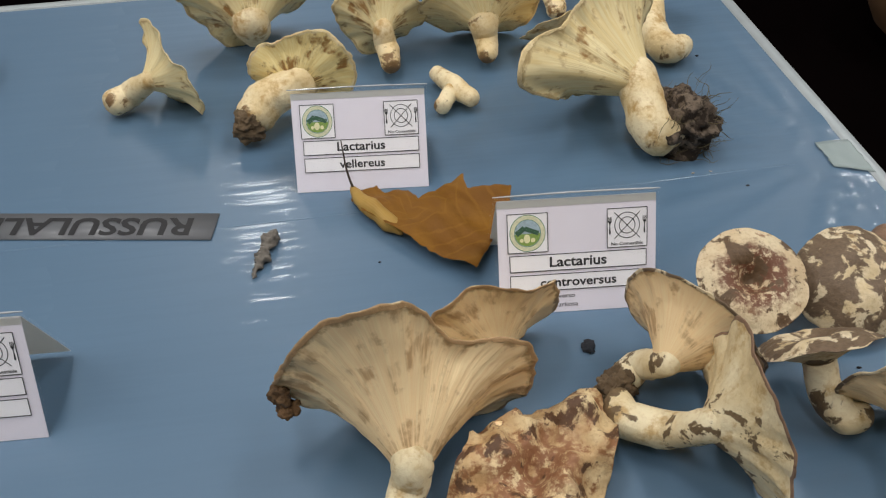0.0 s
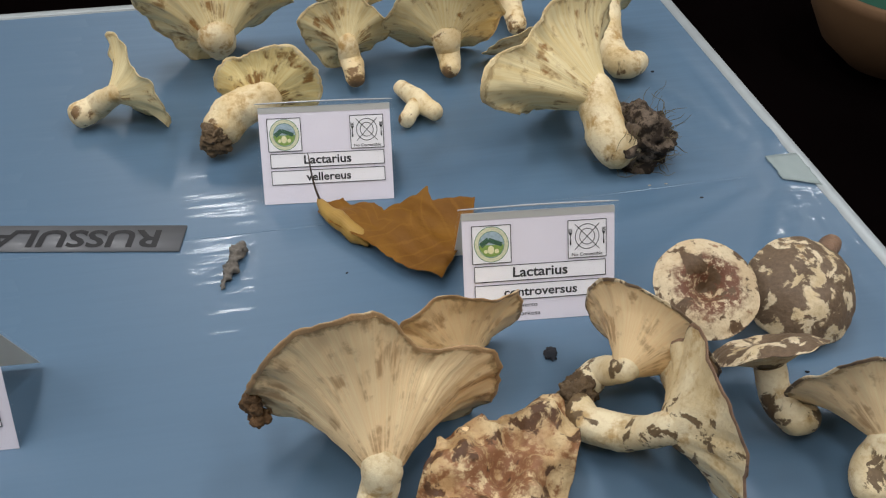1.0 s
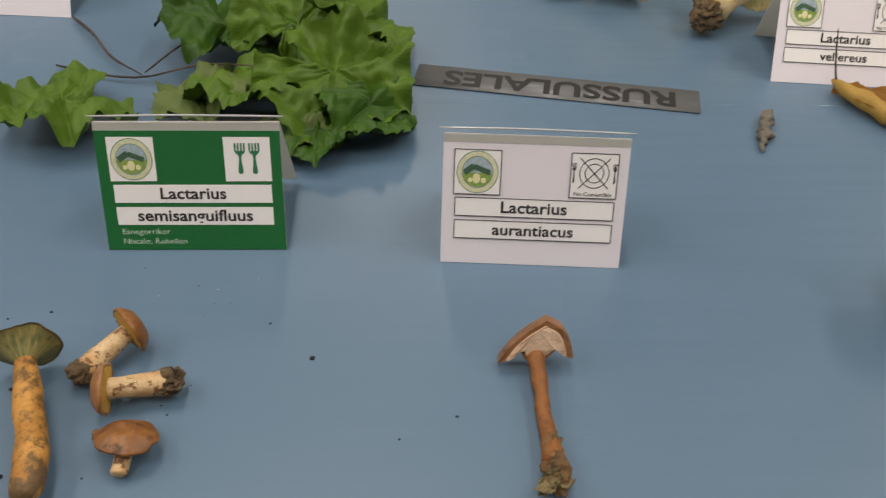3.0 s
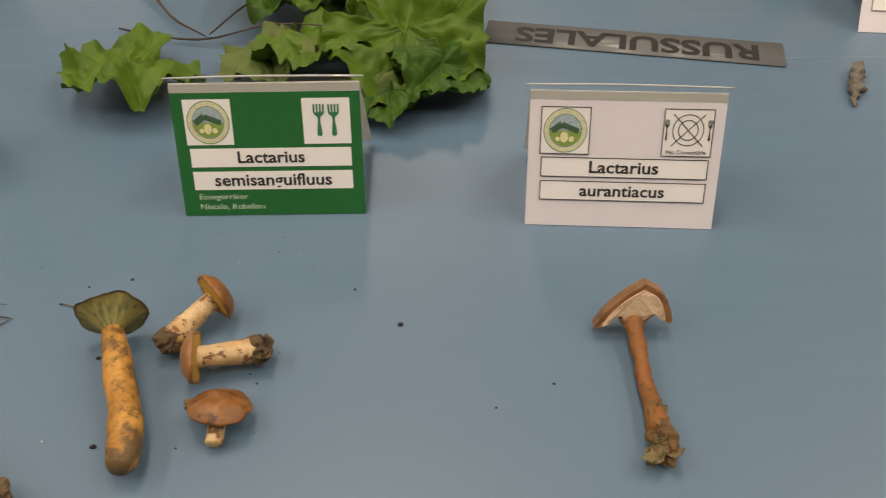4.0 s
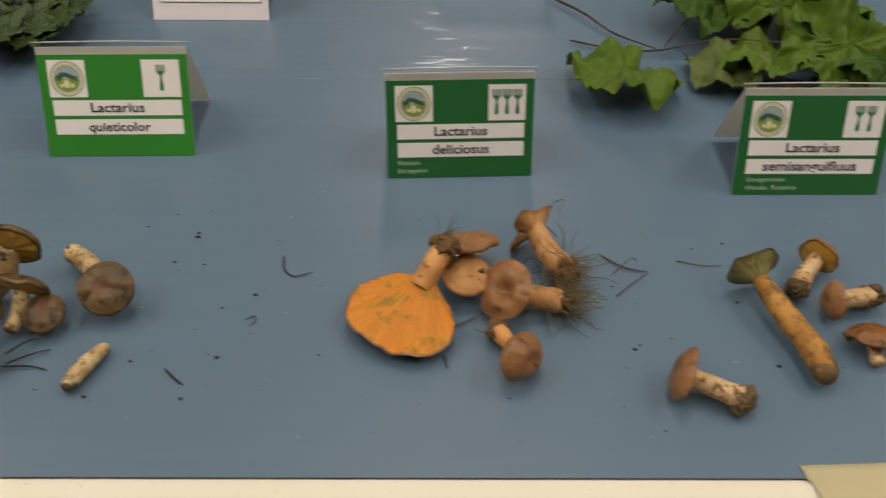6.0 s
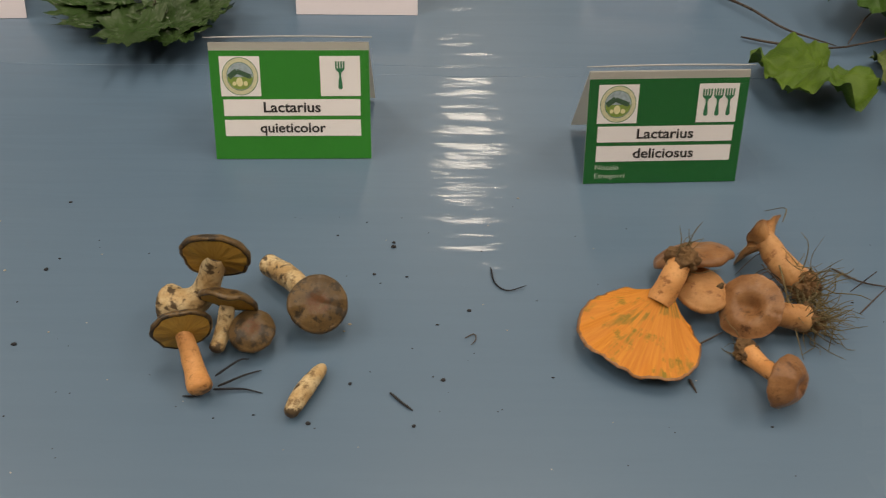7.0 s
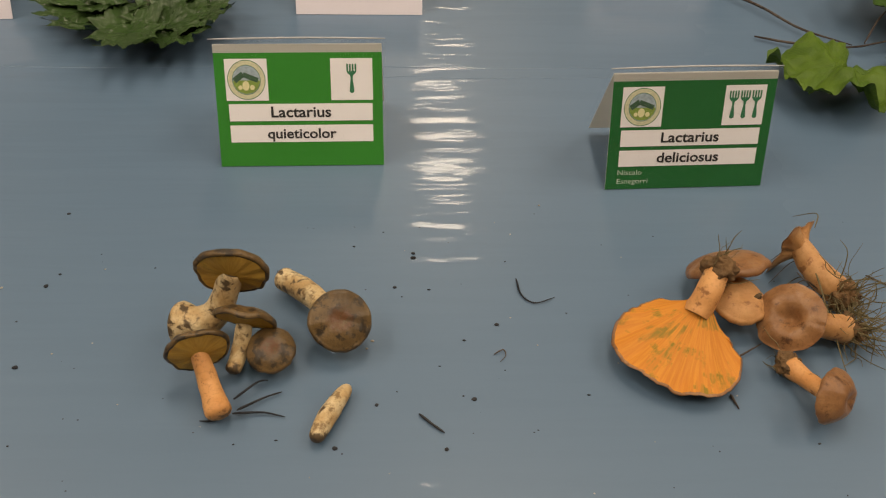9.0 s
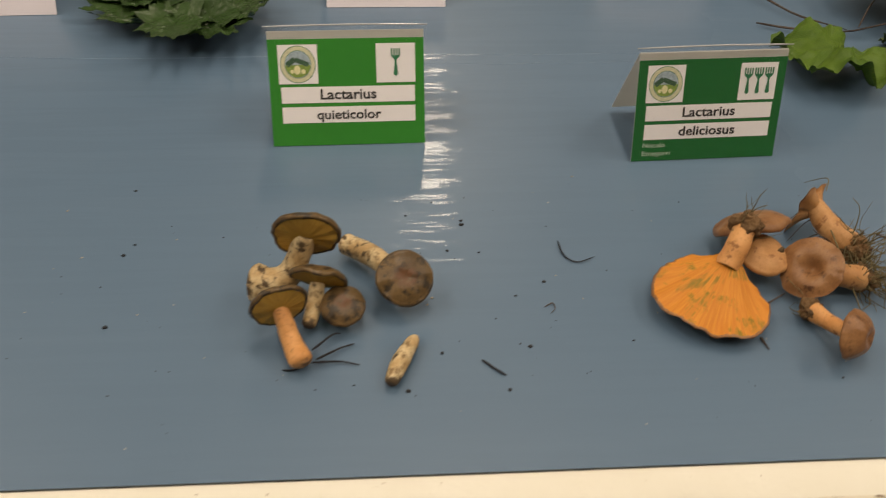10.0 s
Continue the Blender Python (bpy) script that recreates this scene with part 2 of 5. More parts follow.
CREAM = flesh("cream_flesh", (0.76, 0.62, 0.35), (0.66, 0.5, 0.25), (0.34, 0.2, 0.08), (0.6, 0.7), zoom=1.25)
BROWN_RIM = flesh("cream_flesh_with_browned_rim", (0.74, 0.6, 0.36), (0.64, 0.48, 0.26), (0.34, 0.2, 0.08), (0.56, 0.68), zoom=1.25, edge=(0.4, 0.25, 0.12))
CREAM_STEM = flesh("cream_stem", (0.86, 0.73, 0.47), (0.74, 0.57, 0.3), (0.5, 0.31, 0.11), (0.49, 0.68), soil=(0.24, 0.14, 0.06), soil_at=(0.64, 0.7), zoom=0.8, foot=0.16, relief=0.6)
CREAM_GILL = gill("cream_gills", (0.92, 0.78, 0.45), (0.84, 0.66, 0.32), (0.36, 0.19, 0.06), (0.51, 0.63), edge=(0.5, 0.36, 0.17))
YELLOW_GILL = gill("yellow_cream_gills", (0.92, 0.77, 0.38), (0.84, 0.65, 0.27), (0.3, 0.15, 0.04), (0.5, 0.6), edge=(0.8, 0.68, 0.42), patch=(0.3, 0.17, 0.05))
PINK_GILL = gill("pinkish_buff_gills", (0.95, 0.74, 0.43), (0.92, 0.67, 0.37), (0.56, 0.36, 0.18), (0.49, 0.62), lines=95, edge=(0.4, 0.26, 0.12))
WHITE_STEM = flesh("white_stem", (0.8, 0.7, 0.47), (0.7, 0.56, 0.32), (0.5, 0.34, 0.15), (0.5, 0.68), soil=(0.17, 0.115, 0.06), soil_at=(0.585, 0.615), zoom=0.85, foot=0.12, relief=0.6)
SOILED_CAP = flesh("soiled_white_cap", (0.72, 0.61, 0.42), (0.6, 0.47, 0.27), (0.3, 0.2, 0.1), soil=(0.17, 0.115, 0.07), soil_at=(0.44, 0.49), zoom=1.25)
ROSY_CAP = flesh("rosy_stained_cap", (0.7, 0.55, 0.31), (0.5, 0.33, 0.16), (0.26, 0.12, 0.05), (0.5, 0.62), soil=(0.12, 0.06, 0.03), soil_at=(0.54, 0.6), middle=(0.27, 0.125, 0.06), middle_at=(0.72, 0.35), zoom=1.1)
DISH_CAP = flesh("cream_cap_brown_hollow", (0.7, 0.58, 0.38), (0.6, 0.46, 0.28), (0.3, 0.17, 0.09), (0.58, 0.68), middle=(0.15, 0.062, 0.032), middle_at=(0.8, 0.55), soil=(0.13, 0.078, 0.04), soil_at=(0.52, 0.57), zoom=1.25)
PEEL = flesh("brown_peeling_cap", (0.2, 0.12, 0.075), (0.26, 0.16, 0.1), (0.09, 0.05, 0.03))
ORANGE_GILL = gill("orange_gills", (0.66, 0.26, 0.04), (0.58, 0.2, 0.03), (0.26, 0.17, 0.025), (0.5, 0.58), 60, patch=(0.25, 0.17, 0.02))
ORANGE_STEM = flesh("orange_stem", (0.66, 0.33, 0.13), (0.58, 0.26, 0.09), (0.3, 0.12, 0.04), soil=(0.2, 0.1, 0.04), soil_at=(0.68, 0.78), foot=0.25, zoom=1.5, relief=0.3)
PALE_ORANGE = flesh("pale_orange_flesh", (0.56, 0.3, 0.13), (0.46, 0.22, 0.085), (0.26, 0.11, 0.04), zoom=1.5, relief=0.3)
TAN_CAP = flesh("tan_brown_cap", (0.33, 0.165, 0.075), (0.22, 0.1, 0.042), (0.09, 0.036, 0.016), (0.55, 0.68), rough=0.36, zoom=1.5, relief=0.3)
BROWN_CAP = flesh("chestnut_cap", (0.28, 0.115, 0.032), (0.16, 0.06, 0.018), (0.055, 0.022, 0.01), (0.55, 0.68), rough=0.33, zoom=1.5, relief=0.3)
GREEN_GILL = gill("greenish_gills", (0.3, 0.25, 0.085), (0.19, 0.18, 0.07), (0.1, 0.11, 0.045), (0.45, 0.6), lines=55, edge=(0.1, 0.085, 0.04))
OCHRE_STEM = flesh("ochre_pitted_stem", (0.54, 0.27, 0.065), (0.38, 0.17, 0.035), (0.14, 0.075, 0.025), (0.46, 0.64), soil=(0.15, 0.09, 0.04), soil_at=(0.64, 0.74), foot=0.25, zoom=1.6, relief=0.5)
SPOTTED_STEM = flesh("pale_spotted_stem", (0.62, 0.45, 0.26), (0.5, 0.29, 0.13), (0.18, 0.085, 0.035), (0.52, 0.6), zoom=2.2)
DIM_CAP = flesh("dull_olive_brown_cap", (0.155, 0.095, 0.04), (0.09, 0.055, 0.025), (0.04, 0.028, 0.017), (0.5, 0.6), rough=0.36, middle=(0.12, 0.05, 0.02), middle_at=(0.5, 0.2), zoom=1.5, relief=0.3)
OLIVE_GILL = gill("olive_ochre_gills", (0.56, 0.33, 0.07), (0.48, 0.26, 0.05), (0.26, 0.18, 0.05), lines=50)
MOTTLE_STEM = flesh("mottled_pale_stem", (0.66, 0.52, 0.31), (0.48, 0.31, 0.14), (0.24, 0.15, 0.07), (0.5, 0.66), soil=(0.1, 0.065, 0.035), soil_at=(0.55, 0.64), zoom=2.0, foot=0.14)
RUST_STEM = flesh("rusty_stem", (0.26, 0.1, 0.03), (0.2, 0.075, 0.02), (0.1, 0.045, 0.02), zoom=2.2)
BUFF_FLESH = flesh("buff_cut_flesh", (0.66, 0.48, 0.35), (0.55, 0.37, 0.25), (0.25, 0.14, 0.09), zoom=2.2)
LEAF_DEAD = leaf_mat("ochre_dead_leaf", (0.21, 0.092, 0.007), (0.15, 0.06, 0.005), (0.225, 0.102, 0.011), 0.65, 1.6)
LEAF_DEAD_BACK = leaf_mat("pale_dead_leaf_back", (0.4, 0.25, 0.06), (0.33, 0.19, 0.04), (0.45, 0.3, 0.1), 0.55)
LEAF_GREEN = leaf_mat("green_vine_leaf", (0.042, 0.1, 0.006), (0.075, 0.145, 0.012), (0.13, 0.19, 0.035), 0.5)
LEAF_DARK = leaf_mat("deep_green_leaf", (0.018, 0.06, 0.005), (0.036, 0.095, 0.009), (0.07, 0.13, 0.025), 0.5)
LEAF_PALE = leaf_mat("pale_leaf_underside", (0.075, 0.11, 0.03), (0.1, 0.14, 0.04), (0.14, 0.18, 0.07), 0.6)
HOLLY = leaf_mat("glossy_holly_leaf", (0.018, 0.045, 0.012), (0.032, 0.07, 0.02), (0.09, 0.13, 0.06), 0.25)
CLAY = plain("terracotta", (0.15, 0.08, 0.035), 0.8, vary=0.2, scale=12)
POTGREEN = plain("green_cloth", (0.007, 0.06, 0.035), 0.8, vary=0.3, scale=15)
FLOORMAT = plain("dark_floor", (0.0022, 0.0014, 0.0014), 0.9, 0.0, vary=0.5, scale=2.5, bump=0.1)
WALLMAT = plain("hall_wall", (0.72, 0.71, 0.68), 0.8, vary=0.06, scale=1.2, bump=0.1)
CEILMAT = plain("hall_ceiling", (0.8, 0.8, 0.78), 0.85, vary=0.05, scale=1.2, bump=0.1)
METAL = plain("grey_steel", (0.35, 0.35, 0.36), 0.4, metal=1.0)
glow = Mat("lamp_glow")
glow.b.inputs["Emission Color"].default_value = (1, 0.96, 0.9, 1)
glow.b.inputs["Emission Strength"].default_value = 1.5
GLOW = glow.m


# ---- mesh helpers ----
def part(name, bm, material, parent=None, label="", smooth=True, local=False):
    """Links bm as one mesh under parent; its vertices are in the world's metres, or in the parent's with local."""
    if parent and not local:
        m = parent.matrix_basis if parent.parent is None else parent.parent.matrix_basis @ parent.matrix_basis
        bmesh.ops.transform(bm, matrix=m.inverted(), verts=bm.verts)
    me = bpy.data.meshes.new(name)
    if smooth:
        for f in bm.faces:
            f.smooth = True
    bm.to_mesh(me)
    bm.free()
    for m in material if isinstance(material, (list, tuple)) else (material,):
        me.materials.append(m)
    ob = new(name, me)
    if parent:
        ob.parent = parent
    if label:
        tagged(ob, label)
    return ob


def thing(name, m, label, category, group=""):
    ob = new(name)
    ob.matrix_basis = m
    ob.empty_display_size = 0.01
    return tagged(ob, label, category, group)


def box(bm, x0, x1, y0, y1, z0, z1, bevel=0.0):
    vs = [bm.verts.new((x, y, z)) for z in (z0, z1) for y in (y0, y1) for x in (x0, x1)]
    fs = [bm.faces.new([vs[i] for i in q]) for q in ((0, 2, 3, 1), (4, 5, 7, 6), (0, 1, 5, 4), (2, 6, 7, 3), (0, 4, 6, 2), (1, 3, 7, 5))]
    if bevel:
        es = list({e for f in fs for e in f.edges})
        bmesh.ops.bevel(bm, geom=es, offset=bevel, segments=2, affect="EDGES")
    return fs


def spline(pts, n):
    """Catmull-Rom through the given rows of numbers, n samples."""
    p = np.array(pts, float)
    if len(p) == 2:
        return [p[0] + (p[1] - p[0]) * i / (n - 1) for i in range(n)]
    p = np.vstack([2 * p[0] - p[1], p, 2 * p[-1] - p[-2]])
    out, segs = [], len(p) - 3
    for i in range(n):
        s = min(i / (n - 1) * segs, segs - 1e-6)
        k, u = int(s), s - int(s)
        a, b, c, d = p[k:k + 4]
        out.append(0.5 * (2 * b + (c - a) * u + (2 * a - 5 * b + 4 * c - d) * u * u + (3 * b - a - 3 * c + d) * u ** 3))
    return out


def tube(bm, pts, n=20, seg=20, rough=0.06, freq=60.0, round_start=True, round_end=True, floor=None):
    """A rounded, slightly lumpy tube through rows of x, y, z, radius."""
    uvl = bm.loops.layers.uv.verify()
    rows = spline(pts, n)
    rings, up = [], None
    for i, row in enumerate(rows):
        c, r = Vector(row[:3]), row[3]
        d = Vector(rows[min(i + 1, n - 1)][:3]) - Vector(rows[max(i - 1, 0)][:3])
        d.normalize()
        if up is None:
            up = d.orthogonal().normalized()
        up = (up - d * up.dot(d)).normalized()
        side = d.cross(up)
        e = 1.0
        if round_start and i < 3:
            e = (0.55, 0.85, 0.97)[i]
        if round_end and i > n - 4:
            e = min(e, (0.55, 0.85, 0.97)[n - 1 - i])
        ring = []
        for j in range(seg):
            a = 2 * math.pi * j / seg
            q = c + (up * math.cos(a) + side * math.sin(a)) * r * e
            w = 1 + rough * 2.2 * noise.noise(q * freq) + rough * noise.noise(q * freq * 2.7)
            q = c + (q - c) * w
            if floor is not None and q.z < floor:
                q.z = floor
            ring.append(bm.verts.new(q))
        rings.append(ring)
    for i in range(n - 1):
        for j in range(seg):
            k = (j + 1) % seg
            f = bm.faces.new((rings[i][j], rings[i][k], rings[i + 1][k], rings[i + 1][j]))
            for lp, (u, v) in zip(f.loops, ((j, i), (j + 1, i), (j + 1, i + 1), (j, i + 1))):
                lp[uvl].uv = (u / seg, v / n)
    for ring, flip in ((rings[0], True), (rings[-1], False)):
        mid = bm.verts.new(sum((v.co for v in ring), Vector()) / seg)
        for j in range(seg):
            k = (j + 1) % seg
            bm.faces.new((ring[k], ring[j], mid) if flip else (ring[j], ring[k], mid))


def blob(bm, c, r, rough=0.35, freq=45.0, sub=4, squash=(1, 1, 1), floor=0.0005):
    made = bmesh.ops.create_icosphere(bm, subdivisions=sub, radius=1)
    for v in made["verts"]:
        d = v.co.normalized()
        q = Vector((d.x * squash[0], d.y * squash[1], d.z * squash[2])) * r
        p = Vector(c) + q
        w = 1 + rough * (noise.noise(p * freq) + 0.6 * noise.noise(p * freq * 2.6) + 0.35 * noise.noise(p * freq * 6))
        v.co = Vector(c) + q * w
        if v.co.z < floor:
            v.co.z = floor


SHAPES = {
    # name: (underside height at s, top height at s), both in cap radii; s runs 0..1 from the middle to the rim
    "funnel": (lambda s, h: -h * 1.15 * (1 - s) ** 1.75, lambda s, h: -h * 0.9 * (1 - s) ** 1.7 + 0.035),
    "dish": (lambda s, h: -h * (1 - s) ** 1.6, lambda s, h: 0.10 + 0.12 * math.sin(math.pi * s) - h * 0.35 * math.exp(-(s / 0.3) ** 2) - 0.1 * s ** 4),
    "button": (lambda s, h: -0.085 - 0.14 * (1 - s), lambda s, h: h * (1 - s ** 2.6) - 0.3 * h * math.exp(-(s / 0.3) ** 2) + 0.05),
    "dome": (lambda s, h: -0.22 * (1 - s) - 0.1, lambda s, h: h * (1 - s ** 2.2) - 0.25 * h * math.exp(-(s / 0.28) ** 2)),
}


def cap_parts(parent, centre, axis, radius, shape, depth, top_mat, gill_mat, stem_r, seed, lobe=0.06, wave=0.08, squash=1.0, n=144, crush=0.0, turn=0.0, skew=(0, 0, 0), rim=None):
    """A cap of turned profile with an uneven, lobed rim: the skin above, and the gills below as a part of their own. rim: its reach at even turns."""
    under, above = SHAPES[shape]
    z = Vector(axis).normalized()
    x = Vector((1, 0, 0)) - z * z.x
    if x.length < 0.2:
        x = Vector((0, 1, 0)) - z * z.y
    x.normalize()
    x = Matrix.Rotation(radians(turn), 3, z) @ x
    y = z.cross(x)
    rng = random.Random(seed)
    off = rng.uniform(0, 50)

    loop = [float(v[0]) for v in spline([(v,) for v in (*rim, rim[0])], 361)] if rim else None

    def place(a, s, h, groove=0.0):
        e = Vector((math.cos(a), math.sin(a), off))
        f = 1 + lobe * (1.4 * noise.noise(e * 1.3) + 0.7 * noise.noise(e * 3.1) + 0.25 * noise.noise(e * 8)) * s
        if loop:
            f *= 1 + (loop[round(math.degrees(a)) % 360] - 1) * min(1.0, s * 1.3) + 0.03 * s * noise.noise(e * 14) + 0.012 * s * noise.noise(e * 37)
        w = wave * (1.5 * noise.noise(e * 1.1 + Vector((9, 0, 0))) + 0.8 * noise.noise(e * 2.9)) * s * s
        q = x * (math.cos(a) * s * f) + y * (math.sin(a) * s * f * squash) + z * (h + w + groove)
        p = Vector(centre) + q * radius + Vector(skew) * max(0.0, 1 - s)
        if crush:
            p += z * crush * radius * (noise.noise(p * 38) + 0.6 * noise.noise(p * 90))
        return p + z * 0.02 * radius * noise.noise(p * 150)

    rs = min(0.6, stem_r / radius * (0.3 if shape == "button" else 0.8))
    for name, mat in (("cap_skin", top_mat), ("underside", gill_mat)):
        bm = bmesh.new()
        uvl = bm.loops.layers.uv.verify()
        rings = []
        if name == "cap_skin":
            prof = [(s, above(s, depth)) for s in [0.02 + 0.96 * i / 15 for i in range(16)]]
            lip, low = above(0.98, depth), under(1.0, depth)
            prof += [(1.01, lip * 0.75 + low * 0.25), (1.025, (lip + low) / 2), (1.012, lip * 0.2 + low * 0.8), (0.985, low - 0.004)]
            if shape == "button":
                prof = prof[:-5] + [(0.95, 0.11), (0.995, 0.05), (1.015, -0.01), (1.015, -0.06), (0.99, -0.1), (0.955, -0.115), (0.92, -0.1), (0.88, -0.07)]
            m = 96
        else:
            prof = [(s, under(s, depth)) for s in [rs + ((0.9 if shape == "button" else 0.99) - rs) * i / 13 for i in range(14)]]
            m = n
        for s, h in prof:
            ring = []
            for j in range(m):
                groove = 0.0
                if name == "underside":
                    groove = (-0.006 if j % 2 else 0.003) * min(1.0, (1.02 - s) * 6)
                p = place(2 * math.pi * j / m, s, h, groove)
                p.z = max(p.z, 0.0006)
                ring.append(bm.verts.new(p))
            rings.append(ring)
        for i in range(len(rings) - 1):
            for j in range(m):
                k = (j + 1) % m
                q = (rings[i][j], rings[i][k], rings[i + 1][k], rings[i + 1][j])
                f = bm.faces.new(q if name == "underside" else q[::-1])
                uv = ((j, i), (j + 1, i), (j + 1, i + 1), (j, i + 1))
                for lp, (u, v) in zip(f.loops, uv if name == "underside" else uv[::-1]):
                    lp[uvl].uv = (u / m, v / 15)
        if name == "cap_skin":
            bm.faces.new(rings[0])
        bmesh.ops.recalc_face_normals(bm, faces=bm.faces)
        part(name, bm, mat, parent)


SEED = [0]


def mushroom(label, stem, cap=None, axis=None, radius=0.02, shape="funnel", depth=0.6, top=CREAM, under=CREAM_GILL, shank=CREAM_STEM, soil=0.0, dirt=None, lumps=(), roots=0, root_length=0.02, group="", category="mushroom", **more):
    """A mushroom from a stem of x, y, z, radius rows (foot first) and a cap; soil: size of the lump on its foot."""
    SEED[0] += 1
    if cap and stem:
        if axis is None:
            axis = Vector(cap) - Vector(stem[-2][:3])
        aim = Vector(axis).normalized()
        lean = Vector(more.get("skew", (0, 0, 0)))
        near = min(0.6, stem[-1][3] / radius * 0.8)
        ends = []
        for s, grow in ((near, 0.85), (min(0.85, near + 0.14), 0.85))[:2 if shape == "funnel" else 1]:
            ends.append((*(Vector(cap) + aim * radius * SHAPES[shape][0](s, depth) + lean * (1 - s)), stem[-1][3] * grow))
        stem = (*stem[:-1], *ends)
    at = stem[0] if stem else cap
    if cap and stem:
        reach = min(0.85, stem[-1][3] / radius * 0.8 + 0.15)
        join = Vector(cap) + Vector(axis).normalized() * radius * (0.0 if shape == "button" else SHAPES[shape][0](reach, depth)) + Vector(more.get("skew", (0, 0, 0))) * (1 - reach)
        stem = (*stem[:-1], (*join, stem[-1][3]))
    root = thing("mushroom", Matrix.Translation((at[0], at[1], 0)), label, category, group)
    if stem:
        bm = bmesh.new()
        tube(bm, stem, 30, 24, 0.075, round_end=not cap, floor=0.0004)
        part("stem", bm, shank, root)
    if cap:
        cap_parts(root, cap, axis, radius, shape, depth, top, under, stem[-1][3] if stem else radius * 0.3, SEED[0], **more)
    if soil and stem:
        bm = bmesh.new()
        blob(bm, stem[0][:3], soil, 0.45, 1.15 / soil, 5)
        part("soil_lump", bm, dirt or SOIL, root, "dark clinging soil")
    for x, y, z, r in lumps:
        bm = bmesh.new()
        blob(bm, (x, y, z), r, 0.6, 0.9 / r, 4)
        part("soil_crumb", bm, dirt or SOIL, root, "clinging crumb of soil")
    if roots:
        rng = random.Random(SEED[0])
        away = (Vector(stem[0][:3]) - Vector(stem[1][:3])).normalized()
        bm = bmesh.new()
        for k in range(roots):
            p = Vector(stem[0][:3]) + Vector([rng.uniform(-1, 1) for _ in range(3)]) * max(stem[0][3] * 0.9, soil * 0.8)
            d = (away + Vector([rng.gauss(0, 0.9) for _ in range(3)])).normalized()
            pts = [p]
            for _ in range(4):
                d = (d + Vector([rng.gauss(0, 0.35) for _ in range(3)])).normalized()
                q = pts[-1] + d * root_length * rng.uniform(0.2, 0.5)
                pts.append(Vector((q.x, q.y, max(0.0008, q.z))))
            strand(bm, [tuple(p) for p in pts], rng.uniform(0.0002, 0.00045), 0.5, 5, 10)
        part("root_tuft", bm, ROOT, root, "fine brown root fibres")
    return root


def strand(bm, pts, r, taper=0.5, seg=6, n=14):
    k = len(pts)
    tube(bm, [(*p, r * (1 - (1 - taper) * i / (k - 1))) for i, p in enumerate(pts)], n, seg, 0.1, 300, floor=0.0003)


# ---- the hall and the table ----
X0, X1, Y1 = -2.1, 0.668, 0.765
FLOOR = -0.75


def plate(name, material, x0, x1, y0, y1, z0, z1, label, category):
    bm = bmesh.new()
    box(bm, x0, x1, y0, y1, z0, z1)
    return tagged(part(name, bm, material, smooth=False), label, category, kind="structure")


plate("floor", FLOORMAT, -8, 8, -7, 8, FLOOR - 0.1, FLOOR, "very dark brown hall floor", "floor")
plate("ceiling", CEILMAT, -8, 8, -7, 8, 3.58, 3.7, "pale painted hall ceiling", "ceiling")
plate("wall_north", WALLMAT, -8, 8, 8, 8.15, FLOOR, 3.58, "grey painted hall wall", "wall")
plate("wall_south", WALLMAT, -8, 8, -7.15, -7, FLOOR, 3.58, "grey painted hall wall", "wall")
plate("wall_east", WALLMAT, 8, 8.15, -7.15, 8.15, FLOOR, 3.58, "grey painted hall wall", "wall")
plate("wall_west", WALLMAT, -8.15, -8, -7.15, 8.15, FLOOR, 3.58, "grey painted hall wall", "wall")

# fixtures of the nearer rows are added fill light, always out of view
for lx, ly in LAMPS:
    fix = thing("ceiling_light", Matrix.Translation((lx, ly, 3.5)), "long white fluorescent ceiling light, switched on, nearer rows added unseen", "ceiling light", "ceiling lights")
    bm = bmesh.new()
    box(bm, -0.19, 0.19, -0.64, 0.64, 0.02, 0.08, 0.008)
    part("housing", bm, PAPER, fix, local=True)
    bm = bmesh.new()
    box(bm, -0.165, 0.165, -0.61, 0.61, 0.0, 0.018, 0.004)
    part("diffuser", bm, GLOW, fix, "glowing white diffuser", local=True)
    lamp = bpy.data.lights.new("tube_light", "AREA")
    lamp.shape, lamp.size, lamp.size_y, lamp.energy, lamp.color = "RECTANGLE", 0.33, 1.2, LAMP_POWER, (1, 0.97, 0.92)
    ob = new("tube_light", lamp)
    ob.matrix_basis = pose(lx, ly, 3.49)

# table: a white-edged board, worn along the front, with blue paper under clear film
table = thing("exhibition_table", Matrix.Translation((0, 0, FLOOR)), "long table with worn white edges and chipped front", "table")
bm = bmesh.new()
box(bm, X0, X1 + 0.012, -0.03, Y1 + 0.014, -0.03, -0.004, 0.003)
part("board", bm, WORN, table, "white painted board")
bm = bmesh.new()
n = 900
cols = []
for i in range(n + 1):
    x = X0 + (X1 + 0.012 - X0) * i / n
    a = 0.0045 * max(0.0, noise.noise(Vector((x * 28, 0, 3))) + 0.35 * noise.noise(Vector((x * 95, 0, 3))) + 0.1 * noise.noise(Vector((x * 300, 0, 5))))
    b = 0.004 * noise.noise(Vector((x * 40, 4, 3)))
    cols.append([bm.verts.new(p) for p in ((x, 0.0, -0.0012), (x, -0.0195 + a * 0.6, -0.0012), (x, -0.0225 + a, -0.0035 - a * 0.3), (x, -0.027 + a * 0.5, -0.006), (x, -0.033 + b, -0.009), (x, -0.036, -0.017), (x, -0.036, -0.034))])
for a, b in zip(cols, cols[1:]):
    for k in range(6):
        bm.faces.new((a[k], b[k], b[k + 1], a[k + 1])).material_index = 0 if k == 0 else 1
bmesh.ops.recalc_face_normals(bm, faces=bm.faces)
